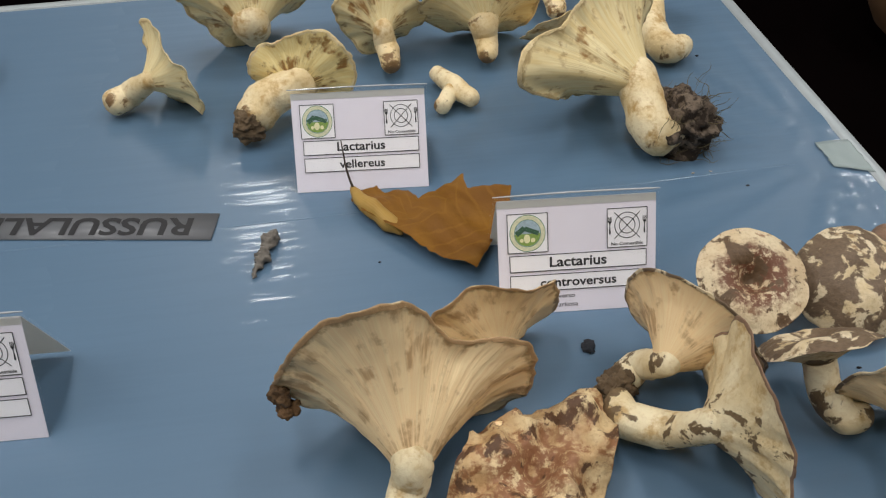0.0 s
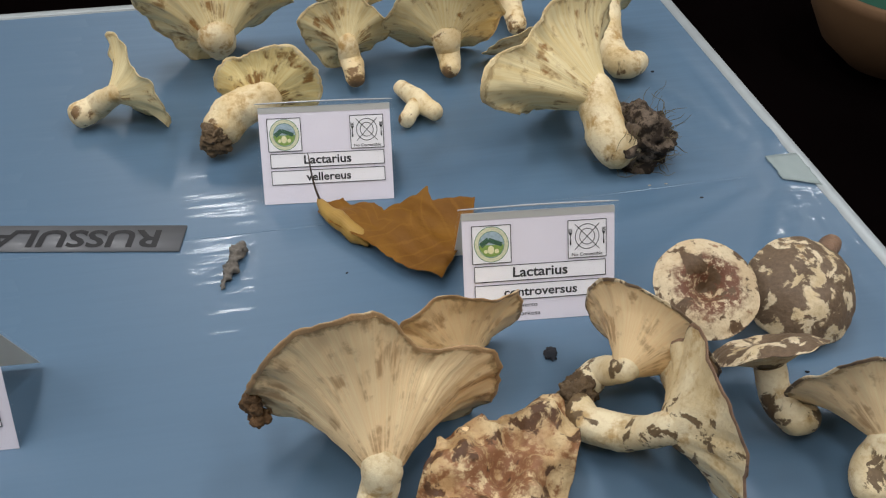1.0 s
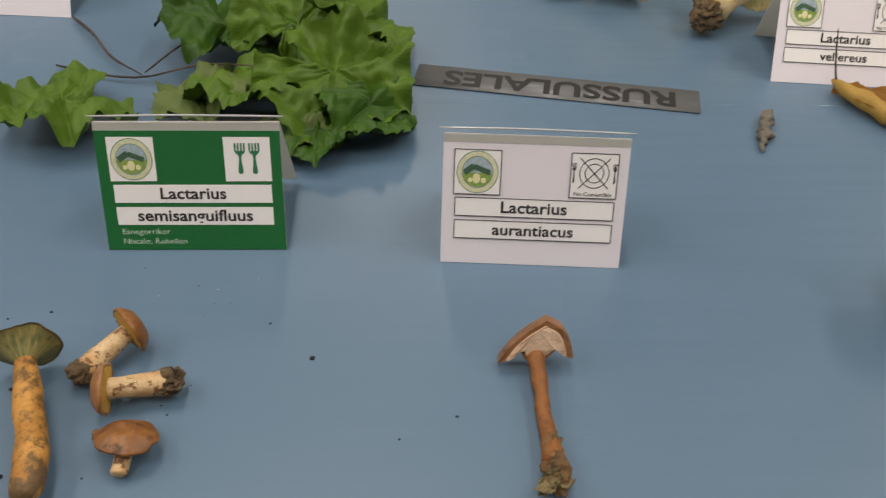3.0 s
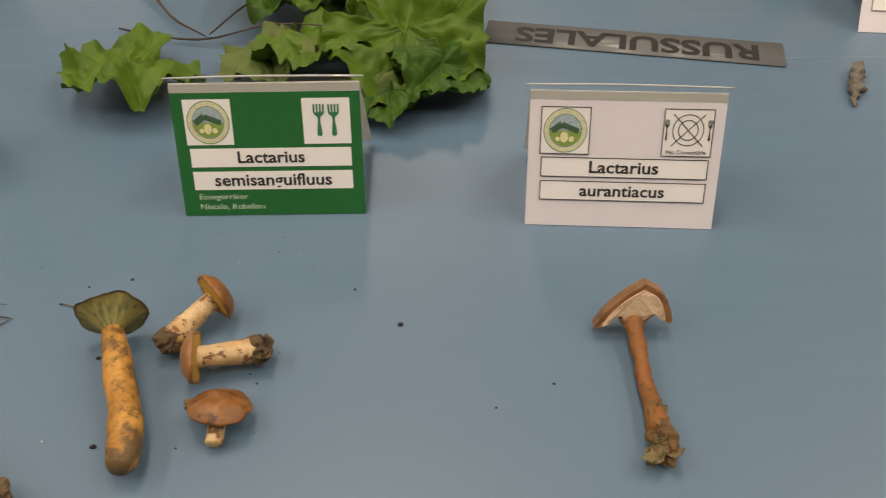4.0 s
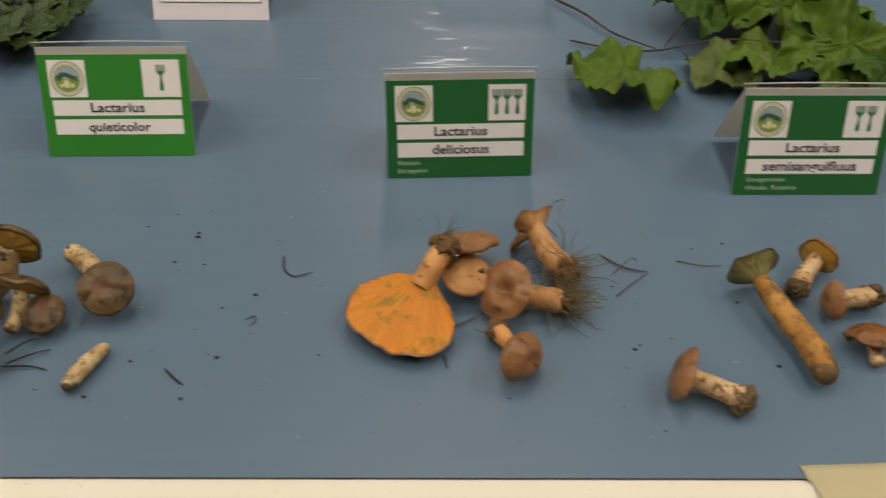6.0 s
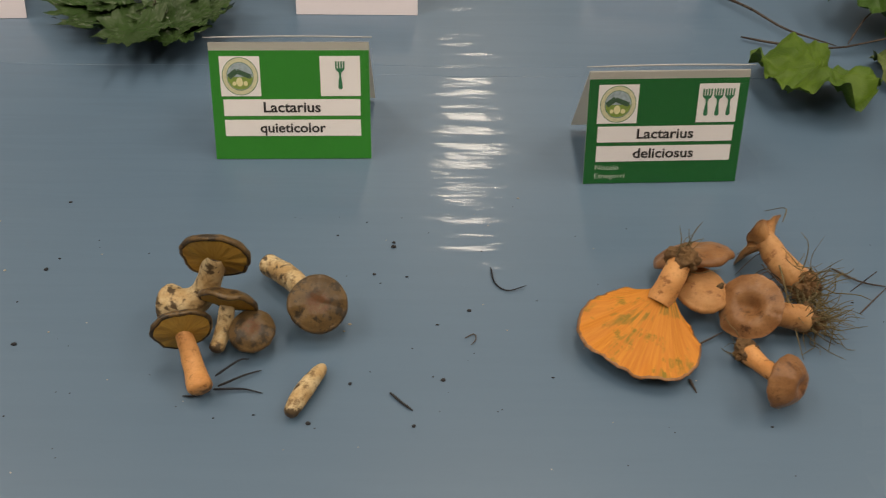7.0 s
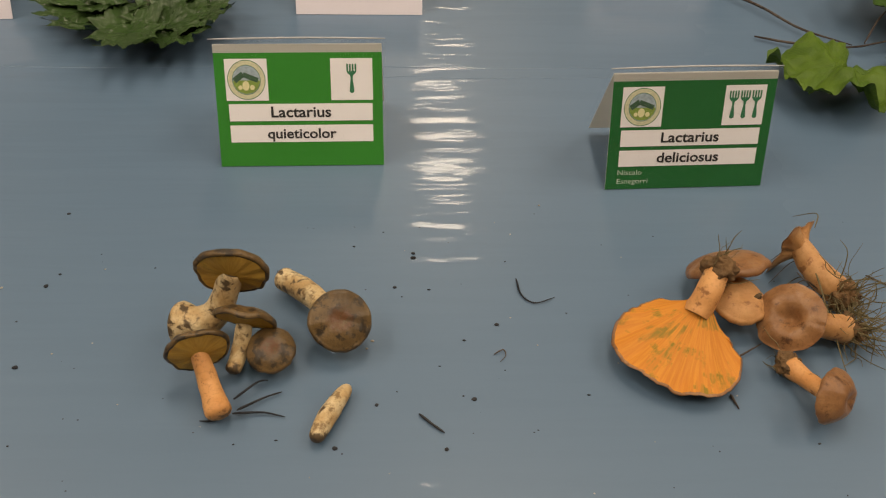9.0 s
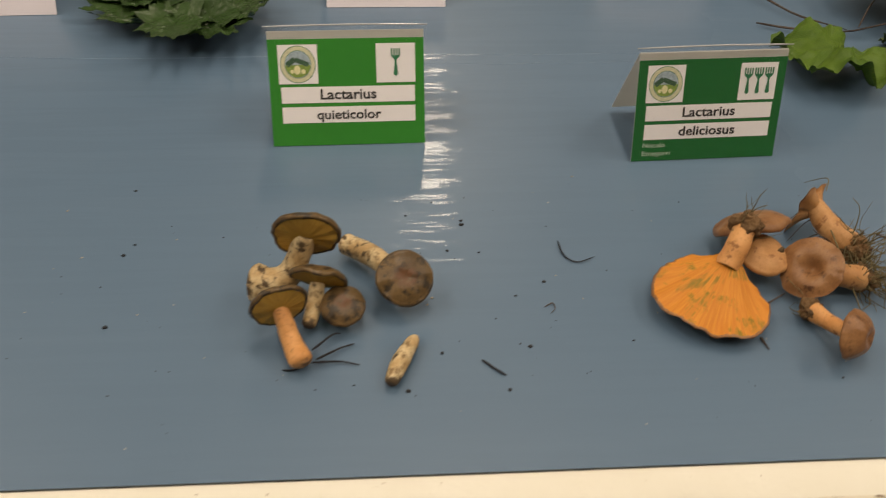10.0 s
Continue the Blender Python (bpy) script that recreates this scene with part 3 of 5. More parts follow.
part("front_edge", bm, (WORN, CHIP), table, "white front edge with chipped paint")
bm = bmesh.new()
for x0, x1, y0, y1 in ((X1 + 0.0005, X1 + 0.011, 0.0, Y1 + 0.012), (X0, X1, Y1 + 0.0005, Y1 + 0.012)):
    box(bm, x0, x1, y0, y1, -0.0038, 0.0012, 0.0006)
part("edge_strip", bm, STRIPWHITE, table, "white edge strip")
for lx, ly in ((-2.0, 0.04), (-2.0, 0.7), (0.6, 0.04), (0.6, 0.7)):
    bm = bmesh.new()
    tube(bm, [(lx, ly, FLOOR, 0.018), (lx, ly, -0.03, 0.018)], 8, 16, 0.0)
    part("leg", bm, METAL, table)

bm = bmesh.new()
nx, ny = 420, 130
grid = []
for j in range(ny + 1):
    row = []
    for i in range(nx + 1):
        x, y = X0 + (X1 - X0) * i / nx, 0.0005 + (Y1 - 0.0005) * j / ny
        z = 0.0
        # shallow folds that fan out from the taped place at the right edge
        d = math.hypot(x - 0.655, y - 0.385)
        if d < 0.26:
            ang = math.atan2(y - 0.385, x - 0.655)
            fold = max(0.0, noise.noise(Vector((math.cos(ang) * 9, math.sin(ang) * 9, 2)))) * min(1.0, d / 0.05) * max(0.0, 1 - d / 0.26)
            z += 0.006 * fold
        row.append(bm.verts.new((x, y, z)))
    grid.append(row)
for j in range(ny):
    for i in range(nx):
        bm.faces.new((grid[j][i], grid[j][i + 1], grid[j + 1][i + 1], grid[j + 1][i]))
cover = thing("table_cover", Matrix(), "blue paper table cover under shiny clear film", "table cover")
part("sheet", bm, BLUE, cover)
# raised edges where lengths of film overlap
for y0, x0, x1, seed in ((0.379, -1.0, 0.64, 1), (0.366, -0.62, -0.1, 2), (0.566, -1.2, -0.75, 3)):
    bm = bmesh.new()
    pts = [(x0 + (x1 - x0) * i / 30, y0 + 0.004 * noise.noise(Vector((i * 0.35, seed, 0))), -0.0004, 0.0007) for i in range(31)]
    tube(bm, pts, 120, 8, 0.15, 40)
    part("film_seam", bm, BLUE, cover, "raised edge of the clear film")


def tape(name, corners, material, label, seed):
    """A strip of tape between four corners, uneven at its ends."""
    bm = bmesh.new()
    a, b, c, d = [Vector(p) for p in corners]
    rows = []
    for j in range(9):
        v = j / 8
        row = []
        for i in range(25):
            u = i / 24
            p = (a * (1 - u) + b * u) * (1 - v) + (d * (1 - u) + c * u) * v
            if i in (0, 24):
                p += (b - a).normalized() * 0.003 * noise.noise(Vector((v * 9, i, seed)))
            p.z += 0.0009 + 0.0005 * noise.noise(p * 120)
            row.append(bm.verts.new(p))
        rows.append(row)
    for j in range(8):
        for i in range(24):
            bm.faces.new((rows[j][i], rows[j][i + 1], rows[j + 1][i + 1], rows[j + 1][i]))
    bmesh.ops.recalc_face_normals(bm, faces=bm.faces)
    ext = bmesh.ops.extrude_face_region(bm, geom=bm.faces[:])
    for v in ext["geom"]:
        if isinstance(v, bmesh.types.BMVert):
            v.co.z += 0.0002
    return tagged(part(name, bm, material), label, "tape")


tape("masking_tape", ((-0.195, -0.0225, -0.001), (-0.122, -0.0235, -0.001), (-0.109, 0.011, 0), (-0.204, 0.0075, 0)), TAPE, "strip of cream masking tape on the table edge", 1)
tape("clear_tape", ((0.645, 0.37, 0.0006), (0.672, 0.358, 0.0006), (0.672, 0.402, 0.0006), (0.645, 0.402, 0.0006)), CLEARTAPE, "cloudy tape holding the cover at the edge", 2)

# flower pot on the floor beyond the table
pot = thing("flower_pot", Matrix.Translation((1.85, 1.75, FLOOR)), "large terracotta pot with green cloth inside", "flower pot")
bm = bmesh.new()
prof = [(0.12, 0), (0.19, 0.06), (0.235, 0.14), (0.25, 0.2), (0.252, 0.225), (0.236, 0.228), (0.22, 0.18), (0.0, 0.15)]
rings = [[bm.verts.new((r * math.cos(a * math.pi / 24), r * math.sin(a * math.pi / 24), z)) for a in range(48)] for r, z in prof[:-1]]
for a, b in zip(rings, rings[1:]):
    for j in range(48):
        bm.faces.new((a[j], a[(j + 1) % 48], b[(j + 1) % 48], b[j]))
part("pot_wall", bm, CLAY, pot, local=True)
bm = bmesh.new()
blob(bm, (0, 0, 0.16), 0.21, 0.2, 9, 4, (1, 1, 0.2))
part("cloth", bm, POTGREEN, pot, "dark green cloth", local=True)


# ---- cards ----
def lettering(name, text, width, x, y, material, parent, m, squeeze=0.86, bold=0.012):
    """Printed words as a thin mesh, width metres across, its left edge at x and its base line at y on the plane m."""
    cu = bpy.data.curves.new(name, "FONT")
    cu.body, cu.offset, cu.extrude, cu.resolution_u = text, bold, 0.0, 3
    tmp = bpy.data.objects.new(name, cu)
    scene.collection.objects.link(tmp)
    me = bpy.data.meshes.new_from_object(tmp.evaluated_get(bpy.context.evaluated_depsgraph_get()))
    bpy.data.objects.remove(tmp)
    co = np.array([v.co[:2] for v in me.vertices])
    lo, hi = co.min(0), co.max(0)
    s = width / (hi[0] - lo[0])
    sy = s * squeeze
    for v in me.vertices:
        v.co = m @ Vector((x + (v.co.x - lo[0]) * s, y + v.co.y * sy, 0))
    me.name = name
    me.materials.append(material)
    ob = new(name, me)
    ob.parent = parent
    return ob


def flat(name, m, x0, x1, y0, y1, lift, material, parent, thick=0.0001, label=""):
    bm = bmesh.new()
    box(bm, x0, x1, y0, y1, lift - thick, lift)
    bmesh.ops.transform(bm, matrix=m, verts=bm.verts)
    return part(name, bm, material, parent, label, smooth=False, local=True)


def disc(name, m, cx, cy, r, lift, material, parent, r2=0.0, squash=1.0, label="", seg=40, half=False):
    bm = bmesh.new()
    tot = seg // 2 if half else seg
    out = [bm.verts.new((cx + r * math.cos(2 * math.pi * i / seg), cy + r * squash * math.sin(2 * math.pi * i / seg), lift)) for i in range(tot + (1 if half else 0))]
    if r2:
        inn = [bm.verts.new((cx + r2 * math.cos(2 * math.pi * i / seg), cy + r2 * squash * math.sin(2 * math.pi * i / seg), lift)) for i in range(seg)]
        for i in range(seg):
            bm.faces.new((out[i], out[(i + 1) % seg], inn[(i + 1) % seg], inn[i]))
    else:
        bm.faces.new(out)
    bmesh.ops.transform(bm, matrix=m, verts=bm.verts)
    return part(name, bm, material, parent, label, smooth=False, local=True)


def fork(bm, cx, y0, y1, w):
    """A table fork: handle, neck, and four tines."""
    h = y1 - y0
    prof = [(0.0, 0.1), (0.05, 0.24), (0.22, 0.2), (0.48, 0.1), (0.6, 0.14), (0.68, 0.4), (0.75, 0.5)]
    left = [bm.verts.new((cx - w * a, y0 + h * t, 0)) for t, a in prof]
    right = [bm.verts.new((cx + w * a, y0 + h * t, 0)) for t, a in prof]
    for i in range(len(prof) - 1):
        bm.faces.new((left[i], right[i], right[i + 1], left[i + 1]))
    for k in range(4):
        x0 = cx - w * 0.5 + k * w * 0.28
        bm.faces.new([bm.verts.new(p) for p in ((x0, y0 + h * 0.748, 0), (x0 + w * 0.16, y0 + h * 0.748, 0), (x0 + w * 0.16, y1, 0), (x0, y1, 0))])


def line(bm, a, b, w):
    a, b = Vector((*a, 0)), Vector((*b, 0))
    d = (b - a).normalized()
    s = Vector((-d.y, d.x, 0)) * w / 2
    bm.faces.new([bm.verts.new(p) for p in (a - s, b - s, b + s, a + s)])


def name_card(x, y, turn, label, style, words, small=(), forks=0, lean=26.0, open_=28.0, blank=False, size=0.955):
    """A folded tent card in a clear pouch. x, y: the middle of its front foot; style: its printed colour."""
    root = thing("name_card", pose(x, y, 0, 0, 0, turn), label, "name card", "species name cards")
    W, H, F = 0.105, 0.069, 0.0735
    grow = Matrix.Diagonal((size, size * 1.05, size, 1))
    m = pose(-W * size / 2, 0, 0.0004, 90 - lean, 0, 0) @ grow
    top = Vector((0, F * math.sin(radians(lean)), F * math.cos(radians(lean)))) * size * 1.05
    flat("front_panel", m, 0, W, 0, F, 0, PAPER if style == "white" else SLIP, root, 0.0004)
    back = pose(-W * size / 2, top.y + 0.0006, top.z + 0.0004, 90 + open_, 0, 0) @ grow
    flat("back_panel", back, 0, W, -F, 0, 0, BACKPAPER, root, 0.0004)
    # clear pouch, a little larger than the paper, a single sheet in front and behind
    bm = bmesh.new()
    for mm, y0, y1, lift in ((m, 0.0, F + 0.0035, 0.0011), (back, -F - 0.001, 0.003, -0.0012)):
        rows = [[bm.verts.new(mm @ Vector((-0.0025 + (W + 0.005) * i / 16, y0 + (y1 - y0) * j / 10, lift + 0.0004 * noise.noise(Vector((i * 0.35 + x * 40, j * 0.4, 3))) * (1 if lift > 0 else -1)))) for i in range(17)] for j in range(11)]
        for j in range(10):
            for i in range(16):
                bm.faces.new((rows[j][i], rows[j][i + 1], rows[j + 1][i + 1], rows[j + 1][i]))
    pouch = part("plastic_pouch", bm, PLASTIC, root, "clear glossy plastic pouch", local=True)
    pouch.visible_shadow = False
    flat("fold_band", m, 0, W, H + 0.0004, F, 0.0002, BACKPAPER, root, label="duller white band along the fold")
    # top edge of the pouch, its highlight line coloured in as a pale tube
    bm = bmesh.new()
    tube(bm, [(*(m @ Vector((-0.0025, F + 0.0035, 0.0009))), 0.0006), (*(m @ Vector((W / 2, F + 0.0041, 0.0009))), 0.0006), (*(m @ Vector((W + 0.0025, F + 0.0035, 0.0009))), 0.0006)], 16, 8, 0.1, 200)
    part("pouch_edge", bm, SHEEN, root, "plastic edge with its highlight put in as pale colour", local=True)
    if style != "white":
        flat("printed_field", m, 0, W, 0, H, 0.0002, GREEN if style == "green" else LIGHTGREEN, root, label="green printed field")
    if blank:
        return root
    # emblem: a round badge with hills under a sky
    sq = flat("emblem_square", m, 0.0065, 0.033, 0.0405, 0.0655, 0.0004, SLIP, root)
    if style == "white":
        bm = bmesh.new()
        for a, b in (((0.0065, 0.0405), (0.033, 0.0405)), ((0.033, 0.0405), (0.033, 0.0655)), ((0.033, 0.0655), (0.0065, 0.0655)), ((0.0065, 0.0655), (0.0065, 0.0405)),
                     ((0.0725, 0.0405), (0.099, 0.0405)), ((0.099, 0.0405), (0.099, 0.0655)), ((0.099, 0.0655), (0.0725, 0.0655)), ((0.0725, 0.0655), (0.0725, 0.0405)),
                     ((0.0075, 0.028), (0.0985, 0.028)), ((0.0985, 0.028), (0.0985, 0.0385)), ((0.0985, 0.0385), (0.0075, 0.0385)), ((0.0075, 0.0385), (0.0075, 0.028)),
                     ((0.0075, 0.015), (0.0985, 0.015)), ((0.0985, 0.015), (0.0985, 0.0255)), ((0.0985, 0.0255), (0.0075, 0.0255)), ((0.0075, 0.0255), (0.0075, 0.015))):
            line(bm, a, b, 0.0005)
        bmesh.ops.transform(bm, matrix=m @ Matrix.Translation((0, 0, 0.00062)), verts=bm.verts)
        part("printed_frame", bm, INK, root, smooth=False, local=True)
    cx, cy = 0.01975, 0.053
    disc("badge_rim", m, cx, cy, 0.0119, 0.00048, FORK, sq, 0.0113)
    disc("badge_ring", m, cx, cy, 0.0115, 0.0005, RING, sq, 0.0085)
    disc("badge_line", m, cx, cy, 0.0089, 0.00052, FORK, sq, 0.0084)
    disc("badge_sky", m, cx, cy, 0.0086, 0.00055, SKYINK, sq)
    disc("badge_hill", m, cx, cy - 0.0003, 0.0084, 0.0006, HILLINK, sq, squash=-0.95, half=True)
    bm = bmesh.new()
    line(bm, (cx - 0.0075, cy - 0.0005), (cx - 0.002, cy + 0.0035), 0.0035)
    line(bm, (cx - 0.002, cy + 0.0032), (cx + 0.0072, cy - 0.0003), 0.003)
    bmesh.ops.transform(bm, matrix=m @ Matrix.Translation((0, 0, 0.00066)), verts=bm.verts)
    part("badge_ridge", bm, RIDGEINK, sq, smooth=False, local=True)
    disc("badge_dot", m, cx - 0.0005, cy - 0.0035, 0.0022, 0.0007, TANINK, sq, squash=1.3)
    disc("badge_dot", m, cx + 0.0035, cy - 0.0045, 0.0015, 0.0007, TANINK, sq)
    disc("badge_dot", m, cx - 0.004, cy - 0.0045, 0.0013, 0.0007, TANINK, sq)
    # symbol: forks for edible, a struck-out plate otherwise
    sq2 = flat("symbol_square", m, 0.0725, 0.099, 0.0405, 0.0655, 0.0004, SLIP, root)
    sx, sy = 0.08575, 0.053
    if forks:
        for k in range(forks):
            bm = bmesh.new()
            gap = 0.0082 if forks == 2 else 0.0074
            fork(bm, sx + (k - (forks - 1) / 2) * gap, 0.0448, 0.0622, 0.0062)
            bmesh.ops.transform(bm, matrix=m @ Matrix.Translation((0, 0, 0.0006)), verts=bm.verts)
            part("fork_symbol", bm, FORK, sq2, smooth=False, local=True)
    else:
        for r in (0.0085, 0.0055):
            disc("plate_ring", m, sx, sy + 0.0015, r, 0.0006, INK, sq2, r - 0.0005)
        bm = bmesh.new()
        line(bm, (sx - 0.0085, sy + 0.01), (sx + 0.0085, sy - 0.007), 0.0005)
        line(bm, (sx - 0.0085, sy - 0.007), (sx + 0.0085, sy + 0.01), 0.0005)
        bmesh.ops.transform(bm, matrix=m @ Matrix.Translation((0, 0, 0.0007)), verts=bm.verts)
        part("strike_lines", bm, INK, sq2, smooth=False, local=True)
        for dx in (-0.0115, 0.0115):
            bm = bmesh.new()
            fork(bm, sx + dx, sy - 0.004, sy + 0.007, 0.0023)
            bmesh.ops.transform(bm, matrix=m @ Matrix.Translation((0, 0, 0.0006)), verts=bm.verts)
            part("fork_symbol", bm, INK, sq2, smooth=False, local=True)
        lettering("lettering", "No Comestible", 0.0215, sx - 0.0107, 0.0417, INK, sq2, m @ Matrix.Translation((0, 0, 0.0006)))
    for (y0, y1), (text, width) in zip(((0.028, 0.0385), (0.015, 0.0255)), words):
        slip = flat("name_slip", m, 0.0075, 0.0985, y0, y1, 0.0004, SLIP, root)
        lettering("lettering", text, width, 0.053 - width / 2, y0 + 0.0024, INK, slip, m @ Matrix.Translation((0, 0, 0.00055)), bold=0.02)
    for i, (text, width, x0) in enumerate(small):
        lettering("lettering", text, width, x0, 0.0095 - 0.0058 * i, FAINT if style != "white" else INK, root, m @ Matrix.Translation((0, 0, 0.0004)), bold=0.0)
    return root


L = ("Lactarius", 0.038)
name_card(0.2925, 0.4055, -5.3, "white name card printed Lactarius vellereus in clear pouch", "white", (L, ("vellereus", 0.036)), lean=30, size=0.93)
name_card(0.4165, 0.2555, -4.5, "white name card printed Lactarius controversus in clear pouch", "white", (L, ("controversus", 0.051)), (("controverso", 0.025, 0.0255), ("zuri omarkosa", 0.029, 0.0235)), lean=27, size=0.94)
name_card(0.05, 0.2115, -2.9, "white name card printed Lactarius aurantiacus in clear pouch", "white", (L, ("aurantiacus", 0.047)), lean=21)
name_card(-0.1375, 0.2235, 0.5, "green name card printed Lactarius semisanguifluus with two forks", "green", (L, ("semisanguifluus", 0.067)), (("Esnegorrikor", 0.028, 0.0095), ("Niscalo, Robellon", 0.037, 0.0095)), 2, lean=20)
name_card(-0.374, 0.241, 2.3, "green name card printed Lactarius deliciosus with three forks", "green", (L, ("deliciosus", 0.041)), (("Niscalo", 0.016, 0.0075), ("Esnegorri", 0.0205, 0.0075)), 3, lean=18)
name_card(-0.615, 0.263, 1.1, "light green name card printed Lactarius quieticolor with one fork", "light green", (L, ("quieticolor", 0.044)), (), 1, lean=25, size=0.985)
name_card(-0.587, 0.4555, 0.0, "white name card standing further back on the table", "white", (L, ("fellea", 0.03)))
name_card(-0.341, 0.502, -4.0, "white name card behind the leafy branch", "white", (), blank=True)
name_card(-0.9065, 0.444, 2.0, "white name card beside the holly sprig", "white", (), blank=True)

# the order label, lettered towards the far side
strip = thing("order_label", pose(0.0845, 0.398, 0.0006, 0, 0, 170), "grey laminated strip lettered RUSSULALES lying flat", "label strip")
bm = bmesh.new()
box(bm, -0.102, 0.102, -0.0145, 0.0145, 0, 0.0008, 0.0003)
part("grey_strip", bm, STRIP, strip, local=True)
lettering("lettering", "RUSSULALES", 0.166, -0.085, -0.0078, INK, strip, Matrix.Translation((0, 0, 0.0012)), bold=0.025)
note = thing("paper_note", pose(-0.112, 0.56, 0.012, 6, 0, -3), "pale yellow paper note under the leaves", "paper note")
bm = bmesh.new()
rows = [[bm.verts.new((-0.036 + 0.072 * i / 8, -0.045 + 0.1 * j / 8, 0.002 * math.sin(j * 0.5) + 0.001 * noise.noise(Vector((i * 0.4, j * 0.4, 1))))) for i in range(9)] for j in range(9)]
for j in range(8):
    for i in range(8):
        bm.faces.new((rows[j][i], rows[j][i + 1], rows[j + 1][i + 1], rows[j + 1][i]))
part("sheet", bm, NOTE, note, local=True)


# ---- leaves ----
def leaf_mesh(m, r, lobes, notch, teeth, crumple, curl, seed, long=1.0, points=10, fold=0.0):
    """A leaf blade with lobes and teeth on a polar grid, crumpled; the stalk joins at its back."""
    bm = bmesh.new()
    uvl = bm.loops.layers.uv.verify()
    na, nr = 160, 14
    off = Vector((seed * 3.1, seed * 1.7, 0))
    rings = [[bm.verts.new((0, 0, 0))]]
    for k in range(1, nr + 1):
        ring = []
        for j in range(na):
            a = 2 * math.pi * j / na
            between = abs(math.sin(lobes * a / 2))
            edge = 1 - notch * between ** 1.6 + teeth * 1.3 * (1 - abs(math.sin(a * points + seed))) ** 1.4 + 0.14 * noise.noise(Vector((math.cos(a) * 1.5, math.sin(a) * 1.5, seed)))
            edge += teeth * 0.5 * noise.noise(Vector((math.cos(a) * 9, math.sin(a) * 9, seed)))
            edge *= 1 - 0.55 * math.exp(-((a - math.pi) / 0.22) ** 2)
            s = k / nr
            x, y = r * s * edge * math.cos(a) * long, r * s * edge * math.sin(a)
            p = Vector((x, y, 0))
            z = crumple * r * (noise.noise(p / r * 1.6 + off) + 0.5 * noise.noise(p / r * 3.9 + off) + 0.22 * noise.noise(p / r * 9 + off)) * (0.3 + s)
            # the blade bulges between its main veins, and is quilted between the side veins
            z += fold * r * s * (between ** 0.8 - 0.5) + 0.12 * fold * r * abs(math.sin(s * 11 + 5 * between)) * between
            z += curl * (x * x + y * y) / r
            ring.append(bm.verts.new((x, y, z)))
        rings.append(ring)
    for j in range(na):
        f = bm.faces.new((rings[0][0], rings[1][j], rings[1][(j + 1) % na]))
    for k in range(1, nr):
        for j in range(na):
            i = (j + 1) % na
            f = bm.faces.new((rings[k][j], rings[k + 1][j], rings[k + 1][i], rings[k][i]))
            for lp, (u, v) in zip(f.loops, ((j, k), (j, k + 1), (j + 1, k + 1), (j + 1, k))):
                lp[uvl].uv = (u / na * 10, v / nr * 0.3)
    bmesh.ops.transform(bm, matrix=m, verts=bm.verts)
    lowest = min(v.co.z for v in bm.verts)
    if lowest < 0.001:
        for v in bm.verts:
            v.co.z = 0.001 + (v.co.z - lowest) * 0.9
    return bm


branch = thing("leafy_branch", Matrix.Translation((-0.2, 0.39, 0)), "cut twig with crumpled green lobed leaves lying on table", "branch")
for k, (x, y, z, r, tx, ty, tz, mat) in enumerate((
        (-0.155, 0.445, 0.014, 0.05, 8, -4, 110, LEAF_DARK),
        (-0.102, 0.438, 0.026, 0.05, 16, -8, 60, LEAF_GREEN),
        (-0.07, 0.368, 0.026, 0.056, 14, 10, -25, LEAF_GREEN),
        (-0.128, 0.368, 0.014, 0.04, 14, -8, 200, LEAF_GREEN),
        (-0.16, 0.365, 0.008, 0.034, 6, 8, 215, LEAF_PALE),
        (-0.246, 0.345, 0.012, 0.046, 6, -10, 222, LEAF_GREEN),
        (-0.056, 0.445, 0.016, 0.042, 18, 24, 50, LEAF_GREEN),
        (-0.046, 0.343, 0.01, 0.036, -12, 14, -50, LEAF_DARK),
        (-0.078, 0.325, 0.008, 0.03, 6, 0, -90, LEAF_DARK),
        (-0.1, 0.325, 0.006, 0.028, 0, 0, -80, LEAF_PALE))):
    bm = leaf_mesh(pose(x, y, z, tx, ty, tz), r, 5, 0.11, 0.055, 0.34, 0.0, k + 1, 1.0, 9, 0.34)
    part("leaf", bm, mat, branch)
for pts, r in ((((-0.278, 0.421, 0.003), (-0.25, 0.409, 0.004), (-0.21, 0.4, 0.006), (-0.16, 0.395, 0.02), (-0.1, 0.38, 0.025)), 0.0011),
               (((-0.287, 0.493, 0.004), (-0.262, 0.462, 0.006), (-0.24, 0.43, 0.005), (-0.21, 0.4, 0.008)), 0.0014),
               (((-0.205, 0.393, 0.014), (-0.185, 0.42, 0.02), (-0.165, 0.44, 0.022)), 0.0009)):
    bm = bmesh.new()
    strand(bm, pts, r)
    part("twig", bm, TWIG, branch)

holly = thing("holly_sprig", Matrix.Translation((-0.752, 0.442, 0)), "sprig of dark glossy spiny holly leaves", "holly sprig")
rng = random.Random(5)
for k in range(11):
    a = k * 2.4 + 0.5
    d = 0.026 + 0.026 * (k % 4) / 3
    bm = leaf_mesh(pose(-0.752 + d * 1.1 * math.cos(a), 0.442 + d * 0.9 * math.sin(a), 0.01 + 0.003 * (k % 4), rng.uniform(-12, 12), rng.uniform(-14, 4), math.degrees(a)), 0.021, 2, 0.05, 0.42, 0.16, 0.12, k + 20, 1.6, 4.5)
    part("leaf", bm, HOLLY, holly)
bm = bmesh.new()
strand(bm, ((-0.752, 0.4, 0.008), (-0.75, 0.45, 0.014), (-0.747, 0.52, 0.01)), 0.002)
part("twig", bm, TWIG, holly)

